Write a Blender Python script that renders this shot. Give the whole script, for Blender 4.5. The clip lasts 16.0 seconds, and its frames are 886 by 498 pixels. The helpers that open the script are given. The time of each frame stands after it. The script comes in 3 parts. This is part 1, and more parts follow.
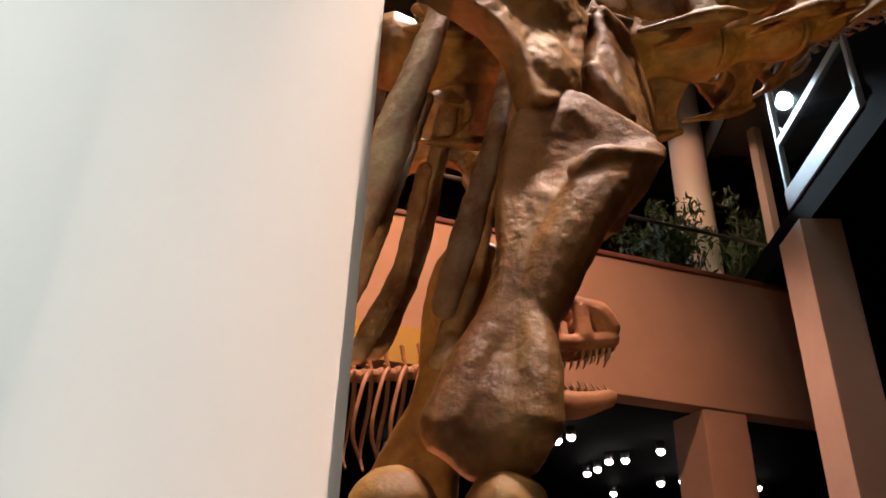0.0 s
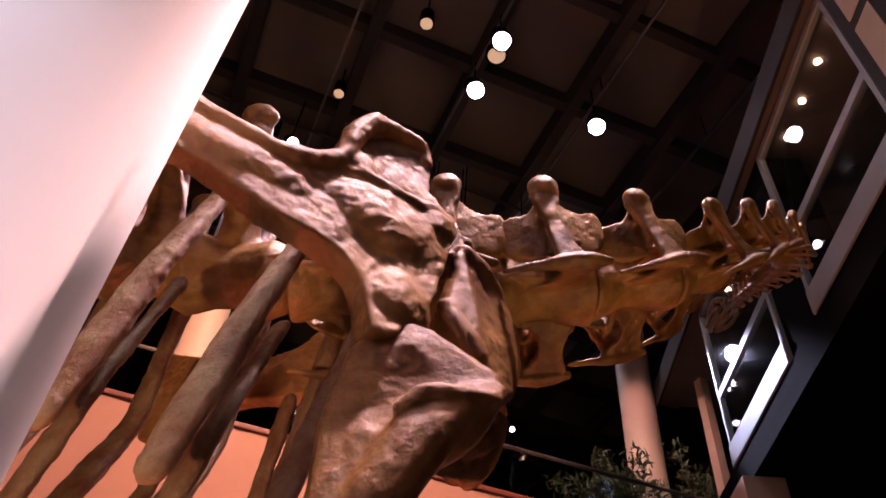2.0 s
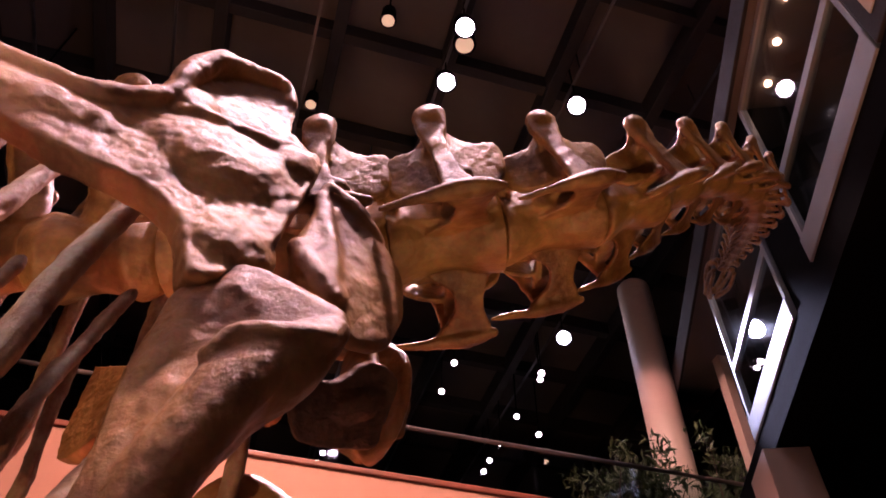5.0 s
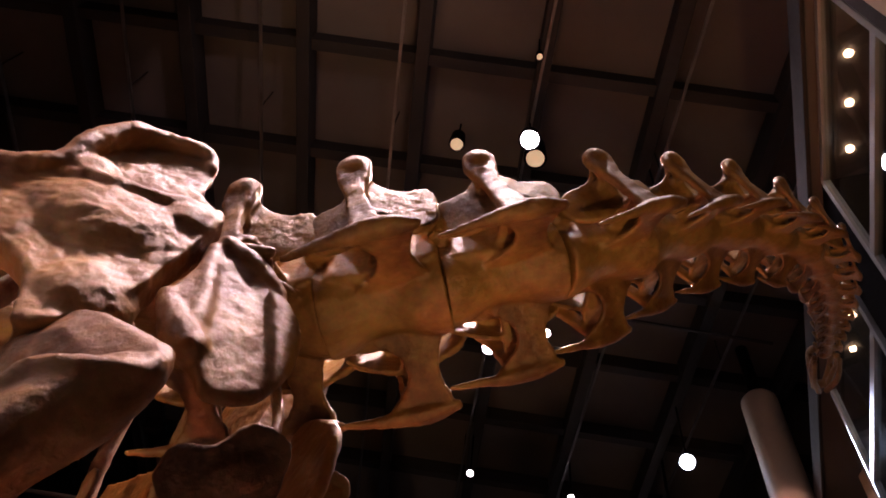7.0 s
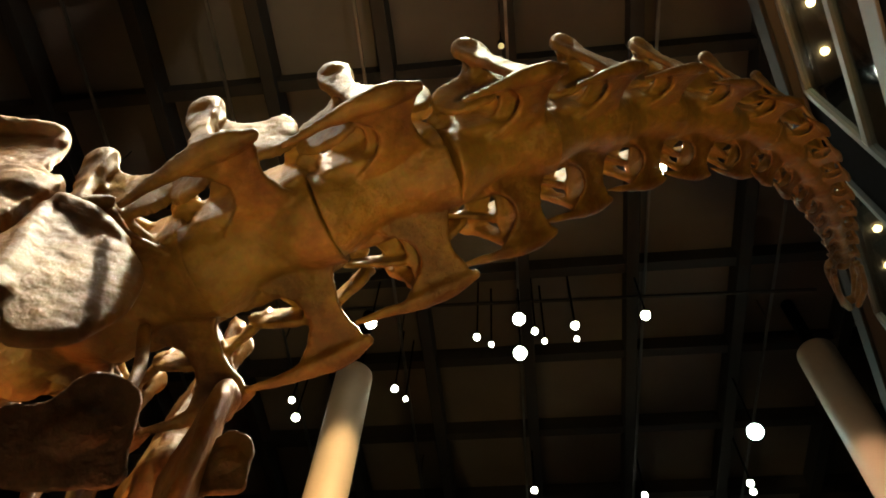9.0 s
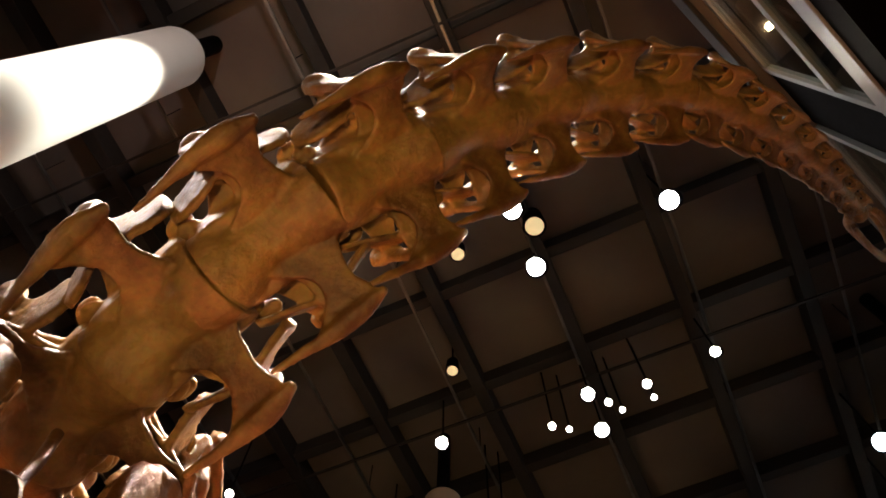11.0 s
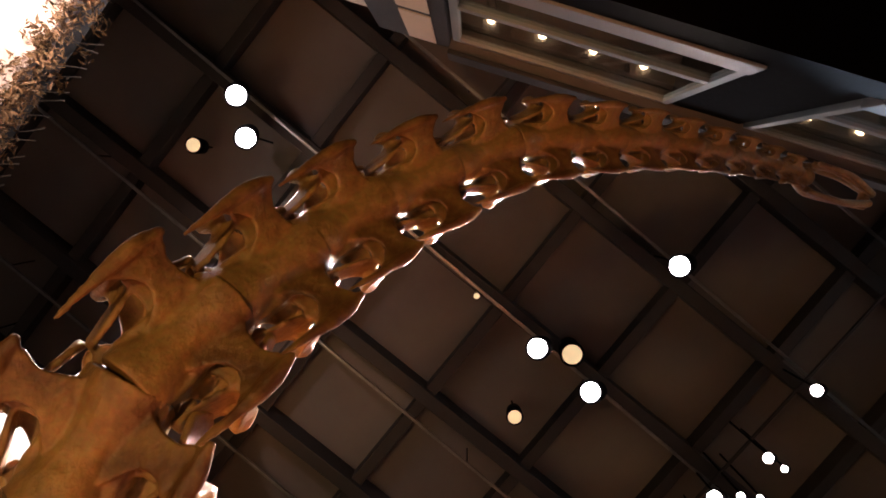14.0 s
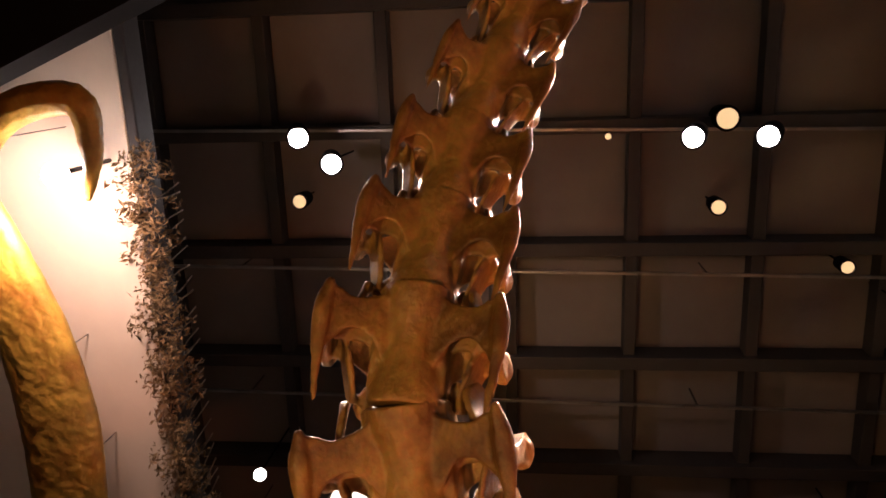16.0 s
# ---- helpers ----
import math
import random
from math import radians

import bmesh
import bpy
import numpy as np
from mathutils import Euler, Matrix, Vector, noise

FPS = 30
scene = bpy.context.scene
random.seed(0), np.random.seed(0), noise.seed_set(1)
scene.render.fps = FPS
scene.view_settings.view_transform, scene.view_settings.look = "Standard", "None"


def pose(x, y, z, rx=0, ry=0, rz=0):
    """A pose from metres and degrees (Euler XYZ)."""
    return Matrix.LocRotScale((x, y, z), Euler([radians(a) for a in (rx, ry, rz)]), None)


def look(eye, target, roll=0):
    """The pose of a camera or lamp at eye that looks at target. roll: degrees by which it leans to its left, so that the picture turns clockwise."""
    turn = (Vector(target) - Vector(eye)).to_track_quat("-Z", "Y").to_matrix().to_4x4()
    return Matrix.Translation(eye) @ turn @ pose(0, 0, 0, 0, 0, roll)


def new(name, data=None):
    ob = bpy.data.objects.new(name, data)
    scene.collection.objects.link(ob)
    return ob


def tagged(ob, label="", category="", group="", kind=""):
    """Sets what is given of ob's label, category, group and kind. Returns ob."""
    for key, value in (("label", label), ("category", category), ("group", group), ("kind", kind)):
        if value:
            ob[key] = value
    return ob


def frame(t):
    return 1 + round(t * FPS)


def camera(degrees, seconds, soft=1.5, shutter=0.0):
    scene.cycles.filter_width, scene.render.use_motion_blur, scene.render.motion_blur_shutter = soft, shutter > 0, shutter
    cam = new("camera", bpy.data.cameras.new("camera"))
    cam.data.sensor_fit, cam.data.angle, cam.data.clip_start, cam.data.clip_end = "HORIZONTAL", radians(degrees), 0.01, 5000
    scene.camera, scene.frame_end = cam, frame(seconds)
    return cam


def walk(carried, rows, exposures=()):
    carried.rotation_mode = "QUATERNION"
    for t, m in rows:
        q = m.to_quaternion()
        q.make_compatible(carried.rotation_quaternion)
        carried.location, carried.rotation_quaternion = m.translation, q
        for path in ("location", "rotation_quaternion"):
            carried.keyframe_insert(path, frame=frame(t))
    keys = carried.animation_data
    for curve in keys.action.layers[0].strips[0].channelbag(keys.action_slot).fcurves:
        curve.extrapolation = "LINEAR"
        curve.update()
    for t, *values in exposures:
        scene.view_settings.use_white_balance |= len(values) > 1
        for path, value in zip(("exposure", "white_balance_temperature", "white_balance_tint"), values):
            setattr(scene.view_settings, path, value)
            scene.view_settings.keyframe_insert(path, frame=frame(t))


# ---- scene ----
cam = camera(60.23, 16.0, soft=1.7)
walk(cam, [
    (0, look((0.003, 0.063, 1.474), (0.009, 1.829, 2.413), 2.0)),
    (0.3, look((0.095, 0.063, 1.49), (-0.037, 1.756, 2.547), 3.0)),
    (0.5, look((0.179, 0.086, 1.509), (-0.084, 1.692, 2.672), 4.6)),
    (0.6, look((0.144, 0.101, 1.488), (-0.075, 1.646, 2.74), 7.7)),
    (1, look((0.246, 0.152, 1.562), (0.015, 1.59, 2.932), 6.7)),
    (1.5, look((0.354, 0.162, 1.572), (0.064, 1.494, 3.036), 8.8)),
    (2, look((0.465, 0.152, 1.561), (0.485, 1.549, 2.992), 4.6)),
    (2.5, look((0.514, 0.146, 1.564), (0.657, 1.596, 2.934), 2.8)),
    (3, look((0.549, 0.161, 1.567), (0.755, 1.614, 2.926), 1.6)),
    (3.2, look((0.556, 0.159, 1.565), (0.782, 1.616, 2.916), 1.6)),
    (5.3, pose(1.150, 0.699, 1.669, 137.59, -0.64, 5.31)),
    (5.5, pose(1.222, 0.743, 1.688, 137.27, -0.86, 7.25)),
    (6, pose(1.329, 0.895, 1.705, 141.08, -3.79, 10.14)),
    (6.5, pose(1.511, 1.001, 1.701, 144.77, -4.34, 13.39)),
    (7, pose(1.708, 1.141, 1.702, 147.61, -6.02, 12.34)),
    (7.5, pose(1.837, 1.282, 1.684, 148.54, -5.27, 13.39)),
    (8, pose(1.864, 1.525, 1.705, 148.92, -4.11, 15.54)),
    (8.5, pose(1.917, 1.673, 1.709, 148.34, -2.71, 18.82)),
    (9, pose(2.074, 1.797, 1.724, 150.20, -3.00, 24.46)),
    (9.5, pose(2.175, 1.941, 1.715, 152.39, 0.02, 35.15)),
    (9.7, pose(2.194, 2.010, 1.703, 153.76, -0.64, 35.41)),
    (11.8, pose(2.422, 2.768, 1.637, 162.42, 1.21, 55.43)),
    (12, pose(2.440, 2.855, 1.660, 163.54, 1.87, 59.48)),
    (12.5, pose(2.535, 3.043, 1.679, 168.66, -0.83, 62.67)),
    (13, pose(2.523, 3.205, 1.682, 175.59, -2.26, 71.14)),
    (13.5, pose(2.509, 3.333, 1.680, 178.80, -3.55, 73.19)),
    (14, pose(2.538, 3.474, 1.693, 174.81, -2.01, 69.47)),
    (14.5, pose(2.543, 3.524, 1.705, 175.13, -0.28, 68.08)),
    (15, pose(2.536, 3.580, 1.688, 170.20, 1.09, 70.18)),
    (15.5, pose(2.516, 3.542, 1.683, 168.77, -0.65, 82.59)),
    (16, pose(2.532, 3.476, 1.656, 165.31, -6.08, 110.32)),
], exposures=[(0, -0.05, 6200, 14), (1.4, -0.2, 6300, 38), (2.6, 0.15, 6300, 64), (5.8, 0.25, 6100, 62), (6.9, 0.05, 6100, 46), (7.6, 0.35, 6500, -12), (9.7, 0.3, 6500, -14), (11.8, 0.75, 6000, 22), (14.6, 0.55, 6000, 22), (15.2, 0.0, 6700, 4), (15.8, 0.7, 6500, 24)])

# ---- world and lamps ----
world = bpy.data.worlds.new("dark_hall")
scene.world = world
world.use_nodes = True
world.node_tree.nodes["Background"].inputs[0].default_value = (0.0035, 0.003, 0.004, 1)
world.node_tree.nodes["Background"].inputs[1].default_value = 1.0


def spot(eye, target, watts, angle, colour, size=0.12, blend=0.5):
    data = bpy.data.lights.new("spot_beam", "SPOT")
    data.energy, data.spot_size, data.spot_blend = watts, radians(angle), blend
    data.shadow_soft_size, data.color = size, colour
    ob = new("spot_beam", data)
    ob.matrix_world = look(eye, target)
    return ob


WARM, AMBER, WHITE, PINK, COOL = (1, 0.80, 0.58), (1, 0.62, 0.26), (1, 0.90, 0.80), (1, 0.62, 0.46), (0.72, 0.90, 1)
spot((-1.2, -1.3, 9.9), (0.75, 2.2, 3.3), 900, 22, (1, 0.78, 0.66))
# two added spots for the shoulder and the balcony front, without fixtures
spot((1.35, 0.5, 9.9), (0.42, 2.2, 3.5), 3500, 22, (1, 0.76, 0.62))
spot((0.35, 1.9, 9.9), (-0.7, 6.9, 4.6), 3300, 66, (1, 0.54, 0.28), blend=1.0)
spot((2.1, 1.0, 9.9), (1.5, 2.6, 3.9), 1300, 34, (1, 0.80, 0.60))
spot((1.05, 4.84, 9.9), (1.5, 2.8, 4.1), 3000, 42, (1, 0.78, 0.60))
spot((2.46, 5.96, 9.9), (2.9, 4.2, 5.5), 420, 20, WARM)
spot((0.8, 5.57, 9.9), (0.0, 2.6, 3.8), 2600, 44, (1, 0.62, 0.46))
# three spots added to brighten the white column; no fixture hangs there
spot((-3.6, -0.8, 9.6), (-0.38, 1.1, 1.7), 1280, 27, (0.95, 0.93, 0.62))
spot((-2.8, -2.6, 6.4), (-0.5, 1.1, 1.9), 1080, 24, (0.88, 0.96, 1.0), blend=0.8)
spot((1.8, 2.2, 9.9), (-0.44, 1.12, 7.4), 1300, 30, (1, 0.93, 0.74))
spot((-1.6, 6.54, 9.8), (0.9, 7.5, 4.6), 2500, 50, (1, 0.50, 0.36))
# added spots for the predator and the two cream columns, without fixtures
spot((0.7, 3.5, 9.9), (0.6, 5.0, 3.3), 2600, 26, (1, 0.52, 0.34))
spot((0.3, 5.0, 9.9), (3.5, 9.2, 7.0), 900, 26, (1, 0.60, 0.42))
spot((-0.3, 5.6, 9.9), (-2.1, 7.1, 7.5), 420, 30, (1, 0.66, 0.36))
spot((2.53, 10.0, 9.6), (3.75, 6.5, 6.2), 2100, 17, COOL)
spot((-0.9, 4.4, 0.6), (0.6, 2.6, 3.8), 210, 70, (1, 0.28, 0.09))
spot((2.9, 1.6, 0.4), (1.9, 2.9, 4.4), 190, 46, (1, 0.60, 0.18))
spot((-1.4, 0.2, 0.4), (-0.2, 2.0, 3.2), 270, 70, (1, 0.62, 0.24))
spot((2.8, -0.3, 6.85), (1.9, -0.9, 7.7), 150, 160, (1, 0.72, 0.58))

# ---- materials ----
def material(name, base, rough=0.6, metal=0.0, spots=(), scale=3.0, fine=40.0, bump=0.25, contrast=0.35, coat=0.0, gloss=0.5):
    """A surface with broad stains, fine grain and relief. spots: a second colour for the broad stains."""
    m = bpy.data.materials.new(name)
    m.use_nodes = True
    t = m.node_tree
    b = t.nodes["Principled BSDF"]
    co = t.nodes.new("ShaderNodeTexCoord")
    broad, grain = t.nodes.new("ShaderNodeTexNoise"), t.nodes.new("ShaderNodeTexNoise")
    broad.inputs["Scale"].default_value, broad.inputs["Detail"].default_value, broad.inputs["Roughness"].default_value = scale, 5, 0.62
    grain.inputs["Scale"].default_value, grain.inputs["Detail"].default_value, grain.inputs["Roughness"].default_value = fine, 6, 0.7
    t.links.new(co.outputs["Object"], broad.inputs["Vector"])
    t.links.new(co.outputs["Object"], grain.inputs["Vector"])
    ramp = t.nodes.new("ShaderNodeValToRGB")
    ramp.color_ramp.elements[0].position, ramp.color_ramp.elements[1].position = 0.36, 0.64
    ramp.color_ramp.elements[0].color = (*(spots or [c * (1 - contrast) for c in base]), 1)
    ramp.color_ramp.elements[1].color = (*base, 1)
    t.links.new(broad.outputs["Fac"], ramp.inputs["Fac"])
    mix = t.nodes.new("ShaderNodeMix")
    mix.data_type, mix.blend_type = "RGBA", "MULTIPLY"
    mix.inputs["Factor"].default_value = contrast
    t.links.new(ramp.outputs["Color"], mix.inputs["A"])
    t.links.new(grain.outputs["Color"], mix.inputs["B"])
    t.links.new(mix.outputs["Result"], b.inputs["Base Color"])
    wear = t.nodes.new("ShaderNodeMapRange")
    wear.inputs["To Min"].default_value, wear.inputs["To Max"].default_value = max(rough - 0.14, 0.03), min(rough + 0.14, 1)
    t.links.new(grain.outputs["Fac"], wear.inputs["Value"])
    t.links.new(wear.outputs["Result"], b.inputs["Roughness"])
    b.inputs["Metallic"].default_value = metal
    b.inputs["Specular IOR Level"].default_value = gloss
    b.inputs["Coat Weight"].default_value = coat
    relief = t.nodes.new("ShaderNodeBump")
    relief.inputs["Strength"].default_value, relief.inputs["Distance"].default_value = bump, 0.02
    both = t.nodes.new("ShaderNodeMath")
    both.operation = "MULTIPLY_ADD"
    both.inputs[1].default_value = 0.35
    t.links.new(grain.outputs["Fac"], both.inputs[0])
    t.links.new(broad.outputs["Fac"], both.inputs[2])
    t.links.new(both.outputs["Value"], relief.inputs["Height"])
    t.links.new(relief.outputs["Normal"], b.inputs["Normal"])
    return m


def glowing(name, colour, strength):
    m = bpy.data.materials.new(name)
    m.use_nodes = True
    b = m.node_tree.nodes["Principled BSDF"]
    b.inputs["Base Color"].default_value = (*colour, 1)
    b.inputs["Emission Color"].default_value = (*colour, 1)
    b.inputs["Emission Strength"].default_value = strength
    return m


BONE = material("fossil_bone", (0.53, 0.285, 0.088), 0.42, spots=(0.21, 0.085, 0.025), scale=2.6, fine=34, bump=0.85, contrast=0.55)
BONE_DARK = material("dark_fossil_bone", (0.46, 0.265, 0.075), 0.40, spots=(0.13, 0.055, 0.016), scale=3.8, fine=36, bump=0.85, contrast=0.55)
BONE_RED = material("reddish_cast_bone", (0.46, 0.24, 0.13), 0.5, spots=(0.30, 0.13, 0.07), scale=5.0, fine=45, bump=0.4)
BONE_UMBER = material("umber_fossil_bone", (0.24, 0.125, 0.05), 0.5, spots=(0.10, 0.05, 0.02), scale=5.0, fine=40, bump=0.8, contrast=0.5)
BONE_RIB = material("mottled_rib_bone", (0.40, 0.29, 0.17), 0.5, spots=(0.22, 0.085, 0.035), scale=7.0, fine=45, bump=0.9, contrast=0.6)
TOOTH = material("tooth_enamel", (0.62, 0.45, 0.30), 0.3, scale=8, bump=0.1)
WHITE_PAINT = material("white_column_paint", (0.80, 0.78, 0.74), 0.8, scale=1.2, fine=60, bump=0.03, contrast=0.05, gloss=0.12)
COLUMN_PAINT = material("cream_column_paint", (0.68, 0.52, 0.38), 0.5, scale=1.5, fine=50, bump=0.05, contrast=0.10)
PLASTER = material("peach_plaster", (0.62, 0.37, 0.28), 0.75, scale=0.8, fine=70, bump=0.12, contrast=0.14)
CREAM = material("cream_wall_paint", (0.70, 0.58, 0.46), 0.7, scale=0.9, fine=60, bump=0.08, contrast=0.12)
# colour of the yellow light painted at the parapet foot
YELLOW_LIT = material("painted_yellow_light", (0.62, 0.40, 0.08), 0.6, scale=1.0, fine=60, bump=0.08, contrast=0.12)
REDWOOD = material("red_brown_capping", (0.30, 0.10, 0.06), 0.5, scale=3, fine=60, bump=0.15)
BLACK = material("black_paint", (0.005, 0.0045, 0.005), 0.9, scale=1.0, fine=30, bump=0.1, gloss=0.05)
CEIL = material("brown_ceiling_panel", (0.165, 0.145, 0.135), 0.85, scale=0.7, fine=25, bump=0.15, contrast=0.2)
BEAM = material("dark_ceiling_beam", (0.035, 0.03, 0.028), 0.7, scale=1.5, fine=30, bump=0.1)
FRAME = material("pale_steel_frame", (0.34, 0.375, 0.39), 0.5, 0.3, scale=1.5, fine=60, bump=0.04, contrast=0.12)
STEEL = material("grey_steel", (0.35, 0.35, 0.36), 0.35, 0.9, scale=3, fine=80, bump=0.05)
CABLE = material("steel_cable", (0.22, 0.21, 0.20), 0.4, 0.8, scale=8, fine=90, bump=0.05)
GRANITE = material("dark_floor", (0.06, 0.05, 0.045), 0.4, scale=1.0, fine=60, bump=0.06)
PLINTH = material("earth_plinth", (0.20, 0.13, 0.08), 0.9, scale=2.0, fine=20, bump=0.8)
LEAF = material("green_leaf", (0.075, 0.12, 0.035), 0.5, scale=6, fine=40, bump=0.1)
DRY_LEAF = material("dry_leaf", (0.22, 0.13, 0.05), 0.7, scale=6, fine=40, bump=0.1)
STEM = material("brown_stem", (0.12, 0.08, 0.045), 0.8, scale=5, fine=40)
LAMP_GLOW = glowing("lamp_glow", (1, 0.93, 0.86), 45)
LAMP_SMALL = glowing("small_lamp_glow", (1, 0.90, 0.78), 22)
LAMP_DIM = glowing("dim_lamp_glow", (1, 0.72, 0.35), 0.5)
DOWN_GLOW = glowing("downlight_glow", (1, 0.62, 0.30), 14)
COOL_GLOW = glowing("cool_lamp_glow", (0.82, 1.0, 0.98), 40)
GLASS = bpy.data.materials.new("pane_glass")
GLASS.use_nodes = True
_g = GLASS.node_tree.nodes["Principled BSDF"]
_g.inputs["Transmission Weight"].default_value, _g.inputs["Roughness"].default_value = 1.0, 0.02
_g.inputs["IOR"].default_value = 1.45
_g.inputs["Base Color"].default_value = (0.80, 0.92, 0.92, 1)


# ---- mesh tools ----
def mesh_of(name, bm, mat, smooth=True):
    me = bpy.data.meshes.new(name)
    bm.to_mesh(me)
    bm.free()
    me.materials.append(mat)
    if smooth:
        me.polygons.foreach_set("use_smooth", [True] * len(me.polygons))
    return me


def thing(name, label, category, m=None, group="", kind=""):
    ob = new(name)
    ob.empty_display_size = 0.1
    if m is not None:
        ob.matrix_world = m
    return tagged(ob, label, category, group, kind)


def part(name, bm, mat, parent, label="", smooth=True, m=None):
    ob = new(name, mesh_of(name, bm, mat, smooth))
    ob.parent = parent
    if m is not None:
        ob.matrix_local = m
    return tagged(ob, label) if label else ob


def box(bm, lo, hi, bevel=0.0, m=None):
    lo, hi = Vector(lo), Vector(hi)
    made = bmesh.ops.create_cube(bm, size=1.0, matrix=Matrix.Translation((lo + hi) / 2) @ Matrix.Diagonal((*(hi - lo), 1)))
    verts = made["verts"]
    if bevel:
        edges = list({e for v in verts for e in v.link_edges})
        verts = bmesh.ops.bevel(bm, geom=edges, offset=bevel, segments=2, affect="EDGES", profile=0.5)["verts"]
    if m is not None:
        bmesh.ops.transform(bm, matrix=m, verts=list({v for v in verts}))
    return bm


def block(lo, hi, bevel=0.008, m=None):
    return box(bmesh.new(), lo, hi, bevel, m)


def smooth_path(points, steps):
    """Catmull-Rom through rows of numbers."""
    p = np.array(points, float)
    p = np.vstack([2 * p[0] - p[1], p, 2 * p[-1] - p[-2]])
    out = []
    for i in range(1, len(p) - 2):
        a, b, c, d = p[i - 1:i + 3]
        for k in range(steps):
            u = k / steps
            out.append(0.5 * (2 * b + (c - a) * u + (2 * a - 5 * b + 4 * c - d) * u * u + (3 * b - a - 3 * c + d) * u ** 3))
    out.append(p[-2])
    return np.array(out)


def tube(bm, rows, sides=10, steps=5, flat=None, rounded=True):
    """A swept, tapered limb through rows of x, y, z, radius. flat: (direction, factor) thins it along that direction."""
    path = smooth_path(rows, steps) if len(rows) > 2 else np.array([np.array(rows[0]) + (np.array(rows[1]) - np.array(rows[0])) * u / steps for u in range(steps + 1)], float)
    places = [Vector(q[:3]) for q in path]
    radii = [max(float(q[3]), 0.002) for q in path]
    if rounded:
        a, b = (places[0] - places[1]).normalized(), (places[-1] - places[-2]).normalized()
        places = [places[0] + a * radii[0] * 0.75, places[0] + a * radii[0] * 0.45] + places + [places[-1] + b * radii[-1] * 0.45, places[-1] + b * radii[-1] * 0.75]
        radii = [radii[0] * 0.35, radii[0] * 0.8] + radii + [radii[-1] * 0.8, radii[-1] * 0.35]
    way = (places[1] - places[0]).normalized()
    side = way.orthogonal().normalized()
    rings = []
    thin = Vector(flat[0]).normalized() if flat else None
    for i, (c, r) in enumerate(zip(places, radii)):
        nxt = (places[min(i + 1, len(places) - 1)] - places[max(i - 1, 0)]).normalized()
        side = (side - nxt * side.dot(nxt)).normalized()
        up = nxt.cross(side)
        ring = []
        for k in range(sides):
            a = 2 * math.pi * k / sides
            off = (side * math.cos(a) + up * math.sin(a)) * r
            if flat:
                off -= thin * off.dot(thin) * (1 - flat[1])
            ring.append(bm.verts.new(c + off))
        rings.append(ring)
    for lo, hi in zip(rings, rings[1:]):
        for k in range(sides):
            bm.faces.new((lo[k], lo[(k + 1) % sides], hi[(k + 1) % sides], hi[k]))
    bm.faces.new(list(reversed(rings[0])))
    bm.faces.new(rings[-1])
    return bm


def ball(bm, place, radii, m=None):
    bmesh.ops.create_icosphere(bm, subdivisions=3, radius=1.0, matrix=Matrix.Translation(place) @ (m or Matrix()) @ Matrix.Diagonal((*radii, 1)))
    return bm


def plate(bm, outline, thick, bend=0.0, bend_from=0.0):
    """A bone sheet in the x-z plane from a rounded outline of x, z and thickness factor, thickest in the middle."""
    ring = smooth_path([*outline, outline[0]], 4)[:-1]
    mid = ring.mean(0)
    layers = []
    for shrink, t in ((1.0, 0.25), (0.93, 0.8), (0.7, 1.0)):
        for side in (-1, 1):
            row = []
            for x, z, f in ring:
                x, z = mid[0] + (x - mid[0]) * shrink, mid[1] + (z - mid[1]) * shrink
                row.append(bm.verts.new((x, side * thick * f * t + bend * max(x - bend_from, 0) ** 2, z)))
            layers.append((side, row))
    n = len(ring)
    near, far = [r for s, r in layers if s < 0], [r for s, r in layers if s > 0]
    order = list(reversed(near)) + far
    for a, b in zip(order, order[1:]):
        for k in range(n):
            bm.faces.new((a[k], a[(k + 1) % n], b[(k + 1) % n], b[k]))
    bm.faces.new(order[0]), bm.faces.new(list(reversed(order[-1])))
    return bm


def board(bm, outline, thick):
    """A bone sheet of any outline in the x-z plane, of even thickness but for the factor of each corner."""
    ring = smooth_path([*outline, outline[0]], 3)[:-1]
    near = [bm.verts.new((x, -thick * f * 0.75, z)) for x, z, f in ring]
    far = [bm.verts.new((x, thick * f * 0.75, z)) for x, z, f in ring]
    n = len(ring)
    for k in range(n):
        bm.faces.new((near[k], far[k], far[(k + 1) % n], near[(k + 1) % n]))
    bm.faces.new(near), bm.faces.new(list(reversed(far)))
    return bm


LUMPS = bpy.data.textures.new("bone_lumps", "CLOUDS")
LUMPS.noise_scale, LUMPS.noise_depth = 0.12, 2
PITS = bpy.data.textures.new("bone_pits", "CLOUDS")
PITS.noise_scale, PITS.noise_depth = 0.035, 3


def fuse(ob, voxel=0.012, soften=6, rough=0.012):
    """Melts the limbs of a bone into one skin, softens it and roughens it."""
    r = ob.modifiers.new("skin", "REMESH")
    r.mode, r.voxel_size, r.use_smooth_shade = "VOXEL", voxel, True
    s = ob.modifiers.new("soften", "SMOOTH")
    s.factor, s.iterations = 0.5, soften
    for texture, strength in ((LUMPS, rough), (PITS, rough * 0.6)):
        d = ob.modifiers.new("lumps", "DISPLACE")
        d.texture, d.strength, d.mid_level, d.texture_coords = texture, strength, 0.5, "LOCAL"
    return ob


# ---- hall: floor, ceiling, walls ----
def slab(name, lo, hi, mat, label, category, bevel=0.0, m=None):
    ob = new(name, mesh_of(name, block(lo, hi, bevel), mat, False))
    if m is not None:
        ob.matrix_world = m
    return tagged(ob, label, category, kind="structure")


